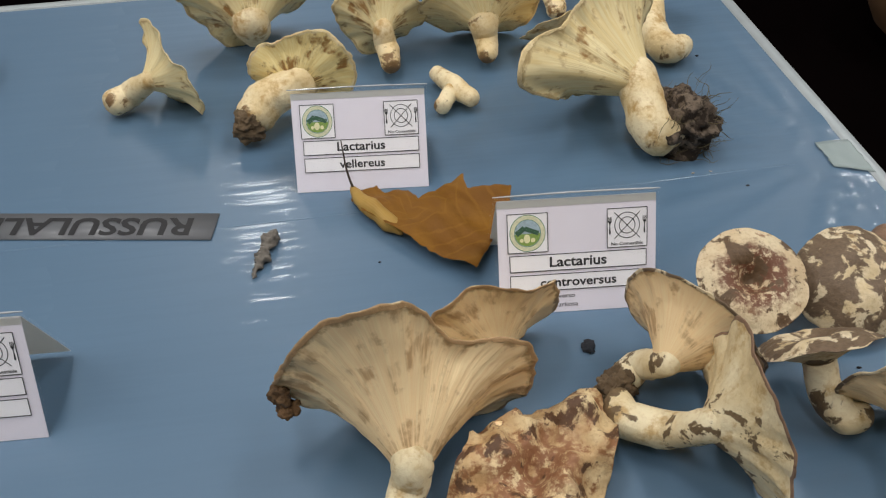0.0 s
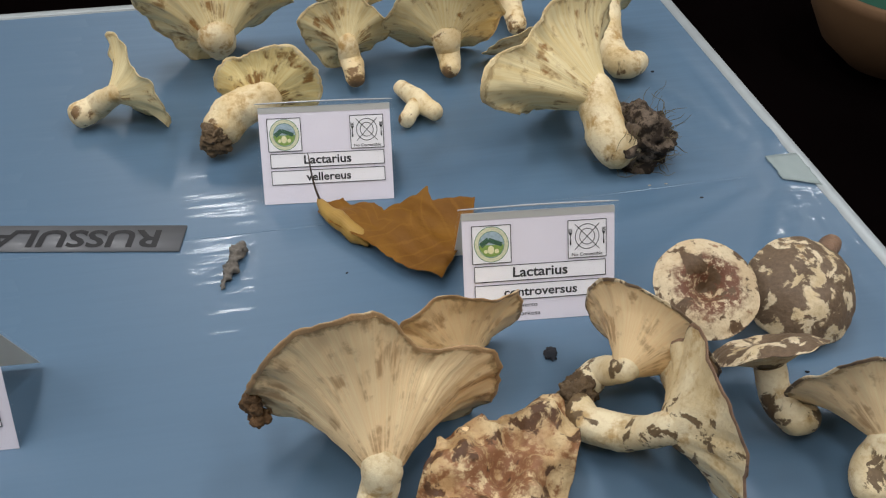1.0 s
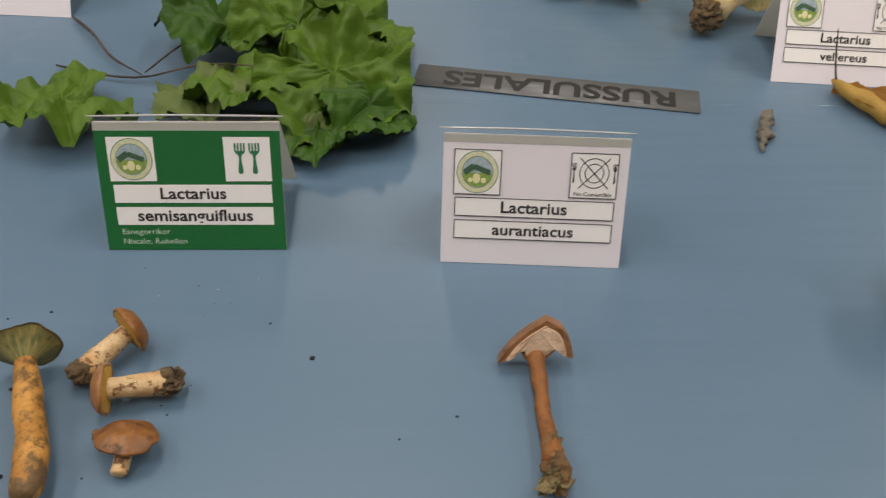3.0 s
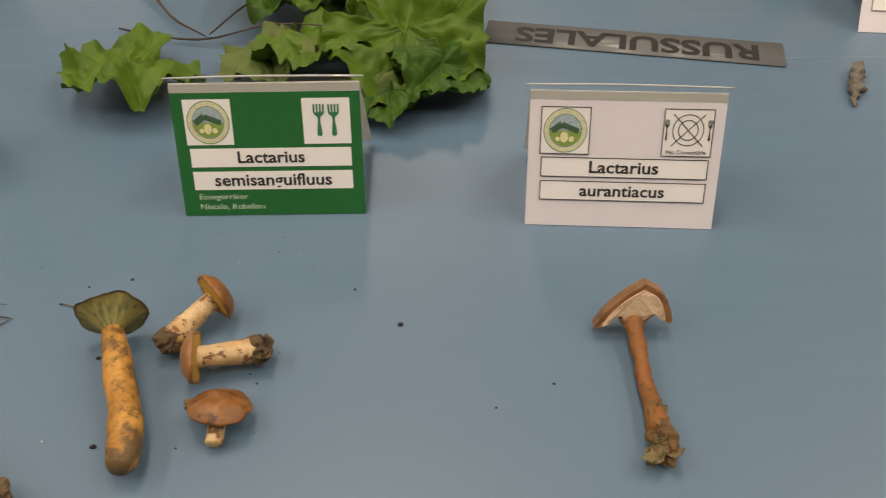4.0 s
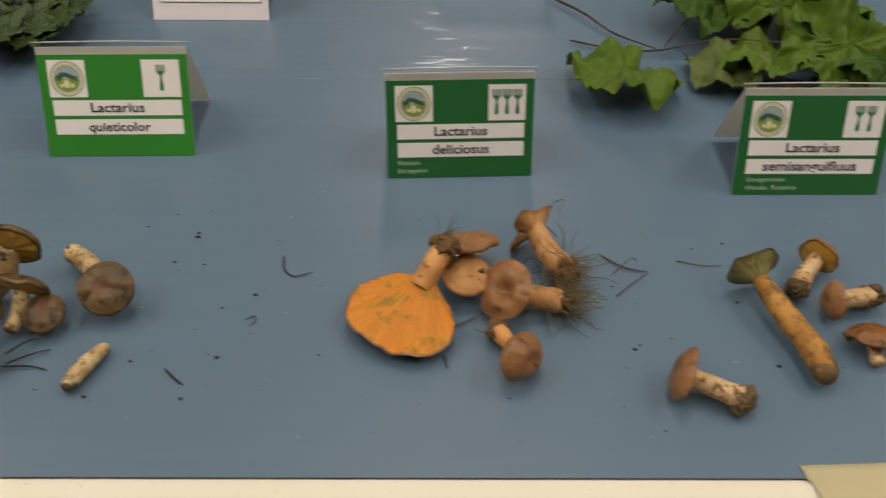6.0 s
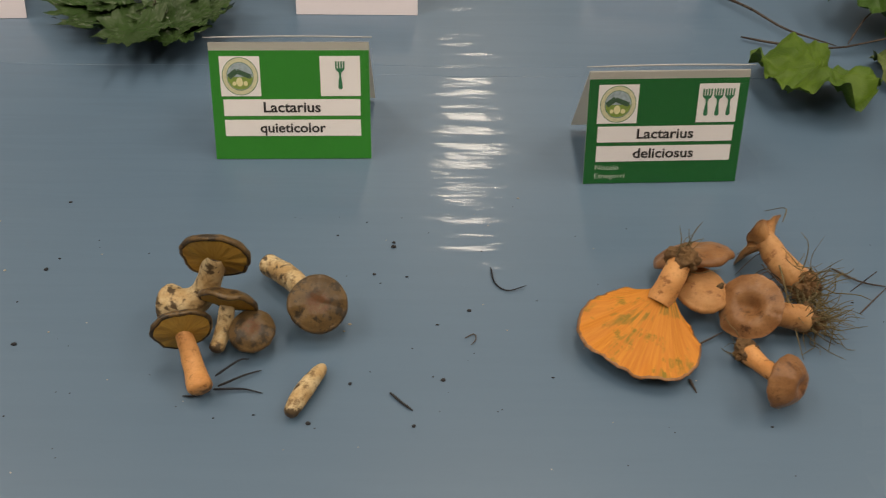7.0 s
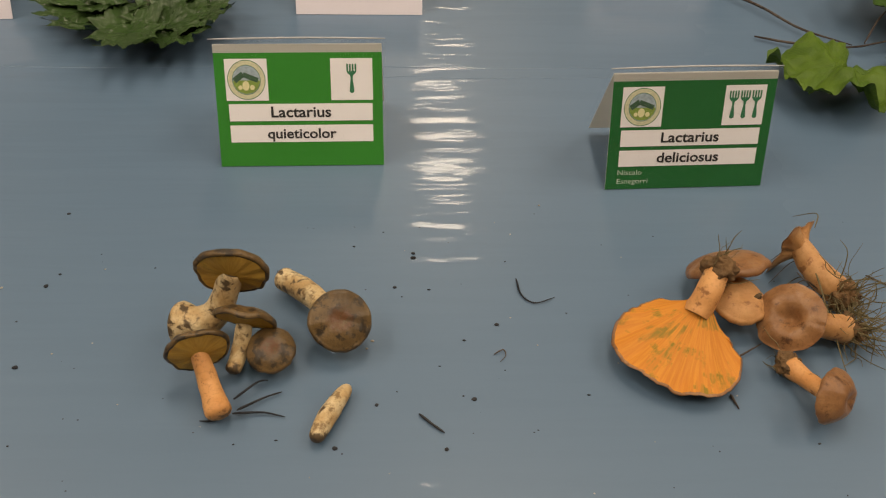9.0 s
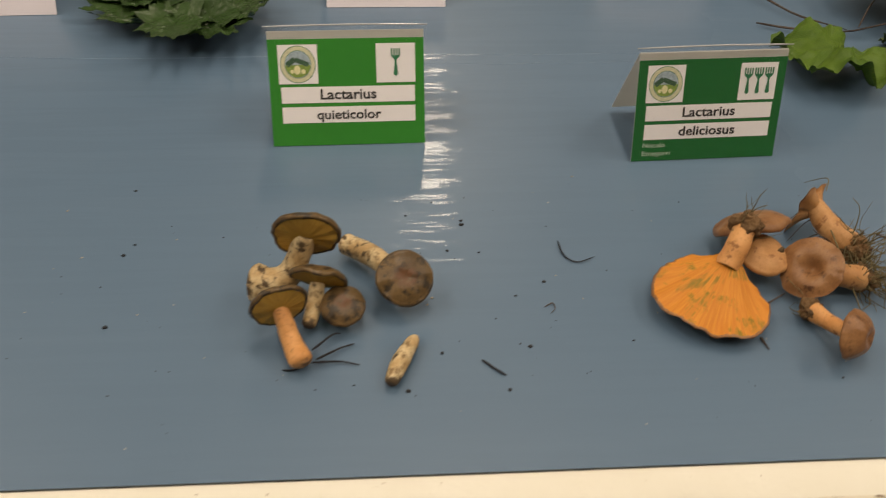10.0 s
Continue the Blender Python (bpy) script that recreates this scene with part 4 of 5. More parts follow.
dead = thing("dead_leaf", Matrix.Translation((0.345, 0.36, 0)), "curled ochre-brown dead leaf with dark stalk", "leaf")
bm = bmesh.new()
tip, end = Vector((0.284, 0.396, 0.008)), Vector((0.378, 0.338, 0.006))
along = end - tip
across = Vector((-along.y, along.x, 0)).normalized()
rows = []
for i in range(81):
    t = i / 80
    # torn lobes along the upper edge, a fuller rounded lower edge
    high = np.interp(t, (0, 0.12, 0.22, 0.35, 0.45, 0.62, 0.69, 0.93, 1), (0.003, 0.013, 0.005, 0.013, 0.006, 0.041, 0.028, 0.045, 0.014))
    low = np.interp(t, (0, 0.17, 0.45, 0.74, 1), (0.003, 0.02, 0.031, 0.044, 0.047))
    high += 0.0022 * noise.noise(Vector((t * 30, 1, 0)))
    low += 0.002 * noise.noise(Vector((t * 26, 5, 0)))
    row = []
    for k in range(21):
        w = -low + (low + high) * k / 20
        p = tip + along * (t + 0.05 * t * t) + across * w
        ribs = abs(math.sin((w * 1.0 + t * 0.06) * 190))
        p.z = 0.004 + 0.006 * t * (1 - t) * 4 + 0.006 * noise.noise(p * 45) + 0.0016 * ribs + 0.12 * max(0, w) * (1 - t) + 0.1 * abs(w) * t
        p.z = max(0.001, p.z)
        row.append(bm.verts.new(p))
    rows.append(row)
uvl = bm.loops.layers.uv.verify()
for i in range(80):
    for k in range(20):
        f = bm.faces.new((rows[i][k], rows[i + 1][k], rows[i + 1][k + 1], rows[i][k + 1]))
        for lp, (u, v) in zip(f.loops, ((i, k), (i + 1, k), (i + 1, k + 1), (i, k + 1))):
            lp[uvl].uv = (u / 80 * 1.6 + abs(v - 10) / 20 * 0.8, v / 20 * 0.1)
part("blade", bm, LEAF_DEAD, dead)
bm = bmesh.new()
tube(bm, [(0.284, 0.4, 0.008, 0.002), (0.29, 0.382, 0.009, 0.0055), (0.299, 0.368, 0.009, 0.0068), (0.308, 0.354, 0.007, 0.006), (0.315, 0.345, 0.004, 0.002)], 40, 16, 0.12, 90, floor=0.0006)
part("rolled_edge", bm, LEAF_DEAD_BACK, dead, "pale rolled edge")
bm = bmesh.new()
strand(bm, ((0.3, 0.375, 0.012), (0.287, 0.394, 0.008), (0.282, 0.4, 0.022), (0.28, 0.409, 0.044)), 0.0011)
part("stalk", bm, TWIG, dead)

# ---- mushrooms ----
mushroom("small pale cream mushroom lying with its cap on edge", ((0.093, 0.537, 0.014, 0.0101), (0.109, 0.551, 0.016, 0.0105), (0.132, 0.557, 0.022, 0.0101)), (0.148, 0.55, 0.034), axis=(0.85, 0.5, 0.1), radius=0.0395, depth=0.7, lobe=0.2, wave=0.2, group='vellereus specimens')
mushroom("cream mushroom with yellowish gills and soily foot", ((0.21, 0.482, 0.018, 0.014), (0.225, 0.497, 0.028, 0.0164), (0.239, 0.505, 0.04, 0.0172)), (0.253, 0.512, 0.04), axis=(0.2, 0.93, 0.12), radius=0.0489, depth=0.32, under=YELLOW_GILL, soil=0.012, rim=(0.93, 0.85, 0.75, 0.72, 0.7, 0.7, 0.74, 0.8, 0.88, 0.83, 0.73, 0.72, 0.81, 0.93, 0.98, 0.98), lobe=0.03, wave=0.1, group='vellereus specimens')
mushroom("large pale funnel-shaped cream mushroom near the back edge", ((0.22, 0.616, 0.018, 0.0109), (0.213, 0.621, 0.03, 0.0156), (0.211, 0.635, 0.04, 0.0187)), (0.211, 0.636, 0.06), axis=(-0.1, 0.88, 0.4), radius=0.0658, depth=0.75, lobe=0.18, wave=0.25, group='vellereus specimens')
mushroom("cream mushroom lying on its side with stained gills", ((0.331, 0.556, 0.013, 0.0086), (0.329, 0.582, 0.02, 0.0101), (0.327, 0.595, 0.03, 0.0109)), (0.326, 0.603, 0.04), axis=(-0.05, 0.95, 0.25), radius=0.0395, depth=0.6, lobe=0.12, wave=0.2, group='vellereus specimens')
mushroom("brown-stained cream mushroom behind the others", ((0.336, 0.639, 0.03, 0.0156), (0.336, 0.637, 0.045, 0.0187)), (0.336, 0.631, 0.07), axis=(0.05, 0.8, 0.5), radius=0.0376, depth=0.6, under=CREAM_GILL, group='vellereus specimens')
mushroom("white umbrella-shaped mushroom with short stem", ((0.415, 0.557, 0.013, 0.0086), (0.418, 0.582, 0.02, 0.0105), (0.416, 0.589, 0.035, 0.0156)), (0.416, 0.601, 0.045), axis=(0.0, 0.88, 0.5), radius=0.0526, depth=0.55, lobe=0.08, wave=0.12, group='vellereus specimens')
mushroom("small brown-stained mushroom touching its neighbours", ((0.496, 0.626, 0.013, 0.0094), (0.494, 0.645, 0.022, 0.0101), (0.49, 0.648, 0.03, 0.0125)), (0.493, 0.669, 0.035), axis=(-0.1, 0.8, 0.5), radius=0.0329, depth=0.5, group='vellereus specimens')
mushroom("large cream mushroom with deep gills and a root ball", ((0.538, 0.418, 0.02, 0.0109), (0.515, 0.408, 0.022, 0.0156), (0.503, 0.421, 0.036, 0.0179)), (0.482, 0.476, 0.055), axis=(-0.6, 0.76, 0.15), radius=0.0733, depth=0.75, rim=(1.2, 1.17, 1.15, 0.8, 0.6, 0.55, 0.55, 0.6, 0.8, 1.29, 0.9, 0.76, 0.83, 0.86, 0.96, 1.11), lobe=0.05, wave=0.14, n=220, soil=0.0275, dirt=ROOTBALL, roots=240, root_length=0.016, group='vellereus specimens')
mushroom("brownish cap tucked behind the large cream mushroom", ((0.491, 0.573, 0.012, 0.0109), (0.487, 0.581, 0.02, 0.0109)), (0.482, 0.583, 0.025), axis=(-0.2, 0.6, 0.7), radius=0.0329, depth=0.4, under=CREAM_STEM, group='vellereus specimens')
mushroom("cream mushroom with a bent stem lying at the back", ((0.596, 0.553, 0.013, 0.0086), (0.574, 0.54, 0.016, 0.0137), (0.566, 0.566, 0.02, 0.014), (0.57, 0.597, 0.03, 0.0156)), (0.574, 0.626, 0.045), axis=(-0.1, 0.85, 0.4), radius=0.0423, depth=0.6, group='vellereus specimens')
mushroom("small forked cream mushroom fragment", ((0.366, 0.549, 0.011, 0.007), (0.379, 0.519, 0.0125, 0.009), (0.393, 0.494, 0.011, 0.007)), group='vellereus specimens')
mushroom("short cream stem piece", ((0.363, 0.49, 0.01, 0.007), (0.378, 0.516, 0.012, 0.007)), group='vellereus specimens')
mushroom("very large fan-shaped mushroom with pinkish buff gills", ((0.285, 0.116, 0.01, 0.0062), (0.294, 0.133, 0.016, 0.0102), (0.3, 0.148, 0.022, 0.0124)), (0.3, 0.18, 0.042), axis=(0.05, 0.95, 0.25), radius=0.0658, depth=0.78, under=PINK_GILL, shank=WHITE_STEM, top=BROWN_RIM, rim=(1.04, 1.08, 1.0, 0.8, 0.66, 0.66, 0.72, 0.82, 1.0, 1.02, 1.1, 1.17, 1.07, 0.72, 0.72, 1.0), dirt=CLOD, lumps=((0.235, 0.179, 0.046, 0.0055), (0.237, 0.178, 0.035, 0.005), (0.281, 0.113, 0.008, 0.006)), lobe=0.03, wave=0.1, n=260, group='controversus specimens')
mushroom("pale cap half hidden behind the large fan mushroom", ((0.345, 0.209, 0.02, 0.0093), (0.349, 0.213, 0.025, 0.0093)), (0.351, 0.221, 0.03), axis=(-0.25, 0.8, 0.25), radius=0.047, depth=0.4, under=PINK_GILL, top=BROWN_RIM, shank=WHITE_STEM, lobe=0.12, wave=0.15, group='controversus specimens')
mushroom("crumpled flat cap with rosy and soily blotches", ((0.368, 0.144, 0.005, 0.0074), (0.364, 0.138, 0.012, 0.0074)), (0.358, 0.127, 0.022), axis=(0.02, -0.1, 1), radius=0.0442, shape='dish', depth=0.7, top=ROSY_CAP, under=PINK_GILL, shank=WHITE_STEM, rim=(0.9, 1.17, 1.32, 1.0, 0.86, 0.8, 0.84, 0.86, 1.0, 1.22, 0.91, 0.8, 0.81, 0.76, 0.98, 0.81), lobe=0.05, wave=0.3, crush=0.34, group='controversus specimens')
mushroom("white mushroom with buff gills and soiled foot", ((0.42, 0.183, 0.013, 0.0099), (0.433, 0.19, 0.018, 0.009), (0.444, 0.191, 0.028, 0.0093)), (0.46, 0.19, 0.045), axis=(0.72, 0.6, 0.3), radius=0.0432, depth=0.75, under=PINK_GILL, top=SOILED_CAP, shank=WHITE_STEM, soil=0.01, group='controversus specimens')
mushroom("white mushroom with curved stem and cap on edge", ((0.414, 0.174, 0.018, 0.0081), (0.414, 0.155, 0.018, 0.0105), (0.434, 0.145, 0.018, 0.0102), (0.456, 0.139, 0.022, 0.0109)), (0.464, 0.127, 0.045), axis=(1, 0.05, 0.12), radius=0.047, depth=0.5, top=PEEL, under=WHITE_STEM, shank=WHITE_STEM, soil=0.01, lobe=0.12, wave=0.12, group='controversus specimens')
mushroom("round white cap with reddish brown hollow centre", ((0.528, 0.245, 0.004, 0.0081), (0.514, 0.228, 0.03, 0.0081)), (0.509, 0.224, 0.042), axis=(-0.05, -0.45, 0.85), radius=0.032, shape='dish', depth=0.9, top=DISH_CAP, under=PINK_GILL, shank=WHITE_STEM, lobe=0.03, wave=0.04, group='controversus specimens')
mushroom("round cap covered in flaking white skin and soil", ((0.636, 0.283, 0.012, 0.0074), (0.606, 0.253, 0.02, 0.0081)), (0.576, 0.224, 0.028), axis=(-0.1, -0.5, 0.8), radius=0.0348, shape='dome', depth=0.55, top=SOILED_CAP, under=PINK_GILL, shank=PEEL, group='controversus specimens')
mushroom("white mushroom with hooked stem and soiled flat cap", ((0.546, 0.139, 0.014, 0.0074), (0.531, 0.14, 0.016, 0.0099), (0.524, 0.153, 0.024, 0.0096), (0.522, 0.162, 0.038, 0.0099)), (0.519, 0.165, 0.046), axis=(-0.1, 0.66, 0.75), radius=0.032, shape='dish', depth=0.4, top=SOILED_CAP, under=WHITE_STEM, shank=WHITE_STEM, group='controversus specimens')
mushroom("buff-gilled mushroom with brown-flecked white stem", ((0.546, 0.082, 0.014, 0.0081), (0.553, 0.099, 0.018, 0.0102), (0.56, 0.113, 0.026, 0.0112)), (0.568, 0.129, 0.045), axis=(0.15, 0.8, 0.4), radius=0.047, depth=0.7, under=PINK_GILL, shank=WHITE_STEM, top=SOILED_CAP, group='controversus specimens')
mushroom("long ochre-stemmed mushroom with greenish gills", ((-0.177, 0.054, 0.011, 0.0068), (-0.179, 0.075, 0.012, 0.0074), (-0.188, 0.1, 0.013, 0.0068), (-0.196, 0.12, 0.014, 0.0061)), (-0.2, 0.134, 0.018), axis=(-0.25, 0.9, 0.1), radius=0.0163, depth=0.9, top=DIM_CAP, under=GREEN_GILL, shank=OCHRE_STEM, lobe=0.08, group='semisanguifluus specimens')
mushroom("small mushroom with pale spotted stem and chestnut cap", ((-0.173, 0.125, 0.009, 0.0068), (-0.166, 0.136, 0.01, 0.0054), (-0.158, 0.145, 0.012, 0.0054)), (-0.154, 0.148, 0.0145), axis=(0.62, 0.6, 0.1), radius=0.0125, shape='button', depth=0.5, top=BROWN_CAP, under=OLIVE_GILL, shank=SPOTTED_STEM, soil=0.0062, group='semisanguifluus specimens')
mushroom("small mushroom with soily foot and tan cap on edge", ((-0.129, 0.119, 0.01, 0.0065), (-0.141, 0.117, 0.01, 0.0054), (-0.154, 0.114, 0.011, 0.0058)), (-0.157, 0.111, 0.014), axis=(-1, -0.05, 0.05), radius=0.012, shape='button', depth=0.45, top=TAN_CAP, under=OLIVE_GILL, shank=SPOTTED_STEM, soil=0.0066, group='semisanguifluus specimens')
mushroom("chestnut cap with dark nibbled edge and short stem", ((-0.142, 0.07, 0.005, 0.0043), (-0.14, 0.079, 0.009, 0.005)), (-0.1415, 0.086, 0.012), axis=(0.05, 0.25, 0.95), radius=0.014, shape='dome', depth=0.42, squash=0.85, lumps=((-0.155, 0.088, 0.009, 0.0028),), top=BROWN_CAP, under=SPOTTED_STEM, shank=SPOTTED_STEM, lobe=0.05, group='semisanguifluus specimens')
mushroom("small mushroom with pale stem and brown cap on edge", ((-0.226, 0.043, 0.009, 0.007), (-0.239, 0.05, 0.01, 0.0058), (-0.253, 0.055, 0.012, 0.0061)), (-0.256, 0.055, 0.016), axis=(-0.9, 0.3, 0.2), radius=0.0155, shape='button', depth=0.4, top=TAN_CAP, under=OLIVE_GILL, shank=SPOTTED_STEM, soil=0.007, group='semisanguifluus specimens')
mushroom("bright orange mushroom lying gills up", ((-0.386, 0.134, 0.034, 0.0065), (-0.392, 0.124, 0.03, 0.0065), (-0.396, 0.118, 0.02, 0.0083)), (-0.41, 0.101, 0.012), axis=(-0.1, 0.05, -0.99), radius=0.0305, shape='funnel', depth=0.4, top=TAN_CAP, under=ORANGE_GILL, shank=ORANGE_STEM, soil=0.0085, dirt=CLOD, roots=14, root_length=0.012, rim=(0.92, 1.03, 1.07, 1.05, 0.93, 0.88, 0.87, 0.94, 1.05, 1.05, 0.99, 0.97, 1.03, 1.07, 0.93, 0.9), lobe=0.03, wave=0.16, n=200, skew=(0.015, 0.022, 0.002), group='deliciosus specimens')
mushroom("orange-tan cap standing on edge behind", ((-0.371, 0.151, 0.012, 0.0058), (-0.375, 0.151, 0.016, 0.0058)), (-0.374, 0.15, 0.02), axis=(-0.15, 0.55, 0.8), radius=0.0215, shape='button', depth=0.35, top=TAN_CAP, under=PALE_ORANGE, shank=ORANGE_STEM, group='deliciosus specimens')
mushroom("pale orange cap with yellow pitted centre", ((-0.366, 0.139, 0.004, 0.005), (-0.37, 0.133, 0.012, 0.005)), (-0.372, 0.129, 0.016), axis=(0, -0.15, 0.98), radius=0.0148, shape='button', depth=0.35, top=PALE_ORANGE, under=ORANGE_GILL, shank=ORANGE_STEM, lumps=((-0.3635, 0.1275, 0.0205, 0.0019),), group='deliciosus specimens')
mushroom("pale orange mushroom with open stem and rooty foot", ((-0.312, 0.137, 0.012, 0.0072), (-0.321, 0.151, 0.014, 0.0076), (-0.329, 0.163, 0.018, 0.0072)), (-0.332, 0.169, 0.021), axis=(-0.6, 0.75, 0.15), radius=0.0165, rim=(1.2, 0.9, 0.7, 0.9, 1.45, 1.0, 0.6, 0.9, 1.25, 0.8, 0.6, 0.9), depth=0.7, top=TAN_CAP, under=PALE_ORANGE, shank=PALE_ORANGE, soil=0.008, dirt=CLOD, roots=90, root_length=0.018, group='deliciosus specimens')
mushroom("tan mushroom with hollow cap and pinkish stem", ((-0.316, 0.113, 0.011, 0.0076), (-0.328, 0.114, 0.013, 0.0068)), (-0.35, 0.113, 0.02), axis=(-0.55, -0.35, 0.7), radius=0.0176, shape='dish', depth=0.8, top=TAN_CAP, under=PALE_ORANGE, shank=PALE_ORANGE, soil=0.007, dirt=CLOD, roots=70, root_length=0.016, group='deliciosus specimens')
mushroom("small tan mushroom with drooping round cap", ((-0.355, 0.092, 0.008, 0.0061), (-0.35, 0.082, 0.01, 0.0047), (-0.346, 0.075, 0.012, 0.005)), (-0.344, 0.066, 0.016), axis=(0.62, -0.55, 0.35), radius=0.0159, shape='button', depth=0.6, top=TAN_CAP, under=PALE_ORANGE, shank=ORANGE_STEM, soil=0.006, dirt=CLOD, roots=12, root_length=0.012, squash=0.85, group='deliciosus specimens')
mushroom("brown mushroom with olive gills on a thick mottled foot", ((-0.667, 0.119, 0.014, 0.0112), (-0.655, 0.116, 0.015, 0.009), (-0.644, 0.121, 0.02, 0.0072), (-0.638, 0.123, 0.034, 0.0061)), (-0.635, 0.126, 0.043), axis=(0.05, 0.95, 0.2), radius=0.0185, shape='button', depth=0.35, top=DIM_CAP, under=OLIVE_GILL, shank=MOTTLE_STEM, group='quieticolor specimens')
mushroom("brown mushroom showing ochre gills and orange stem", ((-0.636, 0.063, 0.009, 0.0061), (-0.643, 0.078, 0.012, 0.0052), (-0.648, 0.09, 0.019, 0.0049)), (-0.649, 0.091, 0.024), axis=(-0.3, 0.92, 0.14), radius=0.0159, shape='button', depth=0.35, top=DIM_CAP, under=OLIVE_GILL, shank=ORANGE_STEM, group='quieticolor specimens')
mushroom("small brown mushroom with pale stem among the others", ((-0.635, 0.091, 0.006, 0.0043), (-0.632, 0.103, 0.011, 0.0042), (-0.63, 0.109, 0.017, 0.0043)), (-0.629, 0.112, 0.023), axis=(0.15, 0.82, 0.5), radius=0.0155, shape='button', depth=0.35, top=DIM_CAP, under=OLIVE_GILL, shank=MOTTLE_STEM, group='quieticolor specimens')
mushroom("small round brown cap lying top up", ((-0.617, 0.107, 0.003, 0.0036), (-0.616, 0.102, 0.01, 0.0036)), (-0.616, 0.1, 0.013), axis=(0.05, -0.3, 0.95), radius=0.0122, shape='button', depth=0.35, top=DIM_CAP, under=OLIVE_GILL, shank=MOTTLE_STEM, lobe=0.03, group='quieticolor specimens')
mushroom("brown mushroom with scaly pale stem lying cap forward", ((-0.617, 0.154, 0.01, 0.0068), (-0.604, 0.142, 0.012, 0.0068), (-0.591, 0.128, 0.013, 0.0065)), (-0.582, 0.113, 0.02), axis=(0.15, -0.55, 0.8), radius=0.0159, shape='button', depth=0.3, top=DIM_CAP, under=OLIVE_GILL, shank=MOTTLE_STEM, lobe=0.03, group='quieticolor specimens')
mushroom("loose mottled stem piece", ((-0.591, 0.051, 0.0055, 0.0035), (-0.586, 0.064, 0.0065, 0.0045), (-0.577, 0.083, 0.005, 0.0032)), shank=MOTTLE_STEM, group='quieticolor specimens')
mushroom("dark reddish brown cap at the back", ((-0.059, 0.659, 0.004, 0.0094), (-0.056, 0.64, 0.014, 0.0094)), (-0.059, 0.629, 0.022), axis=(0, 0.1, 1), radius=0.0338, shape='dome', depth=0.5, top=BROWN_CAP, under=OLIVE_GILL, shank=MOTTLE_STEM)

# ---- the sliced specimen ----
sliced = thing("mushroom", Matrix.Translation((0.045, 0.075, 0)), "small sliced mushroom with rusty stem and buff flesh", "mushroom")
half = [(-0.0005, 0.0235), (0.008, 0.0175), (0.0135, 0.009), (0.0165, 0.0005), (0.0135, 0.0015), (0.0085, 0.0065), (0.0045, 0.001)]
cap_at = pose(0.0462, 0.1415, 0.0052, 68, -6, 0) @ Matrix(((1.1, 0.32, 0, 0), (0, 0.9, 0, 0), (0, 0, 1, 0), (0, 0, 0, 1)))
for name, grow, z0, z1, mat in (("cap_rim", 1.0, 0.0008, 0.0085, TAN_CAP), ("cut_flesh", 0.8, 0.0075, 0.0093, BUFF_FLESH)):
    bm = bmesh.new()
    ring = half + [(-x * 1.02, y * 0.97) for x, y in half[:0:-1]]
    fine = spline([(x * grow, (y - 0.009) * grow + 0.009) for x, y in ring + ring[:1]], 72)[:-1]
    low = [bm.verts.new(cap_at @ Vector((p[0], p[1], z0))) for p in fine]
    top = [bm.verts.new(cap_at @ Vector((p[0], p[1], z1 + 0.0012 * noise.noise(Vector((p[0] * 200, p[1] * 200, 1)))))) for p in fine]
    for i in range(len(fine)):
        k = (i + 1) % len(fine)
        bm.faces.new((low[i], low[k], top[k], top[i]))
    bm.faces.new(top)
    part(name, bm, mat, sliced, smooth=False)
bm = bmesh.new()
tube(bm, [(0.05, 0.075, 0.006, 0.0055), (0.0485, 0.088, 0.006, 0.0043), (0.0475, 0.104, 0.006, 0.0036), (0.047, 0.122, 0.0072, 0.0038), (0.0465, 0.138, 0.0105, 0.005)], 36, 18, 0.1, 120, floor=0.0006)
part("stem", bm, RUST_STEM, sliced)
bm = bmesh.new()
blob(bm, (0.05, 0.072, 0.006), 0.007, 0.5, 160, 5, (0.85, 1.4, 0.8))
part("soil_lump", bm, CLOD, sliced, "dark clinging soil")
rng = random.Random(3)
for k in range(7):
    a = rng.uniform(0, 6.28)
    bm = leaf_mesh(pose(0.05 + 0.006 * math.cos(a), 0.072 + 0.009 * math.sin(a), 0.007 + 0.002 * rng.random(), rng.uniform(-40, 40), rng.uniform(-40, 40), math.degrees(a)), 0.0045, 2, 0.3, 0.2, 0.3, 0.3, k + 60, 1.5, 4)
    part("leaf_scrap", bm, ROOT, sliced, "brown scrap of dead leaf")

# ---- crumbs, twigs and fibres on the cover ----
rng = random.Random(11)


def crumb(x, y, size, material=CRUMB, label="small dark crumb of soil on the cover"):
    bm = bmesh.new()
    blob(bm, (x, y, size * 0.2), size * 0.72, 0.7, 260, 2, (1, rng.uniform(0.5, 1.0), 0.5), 0.0002)
    ob = tagged(part("crumb", bm, material), label, "crumb", "crumbs on the cover")
    return ob


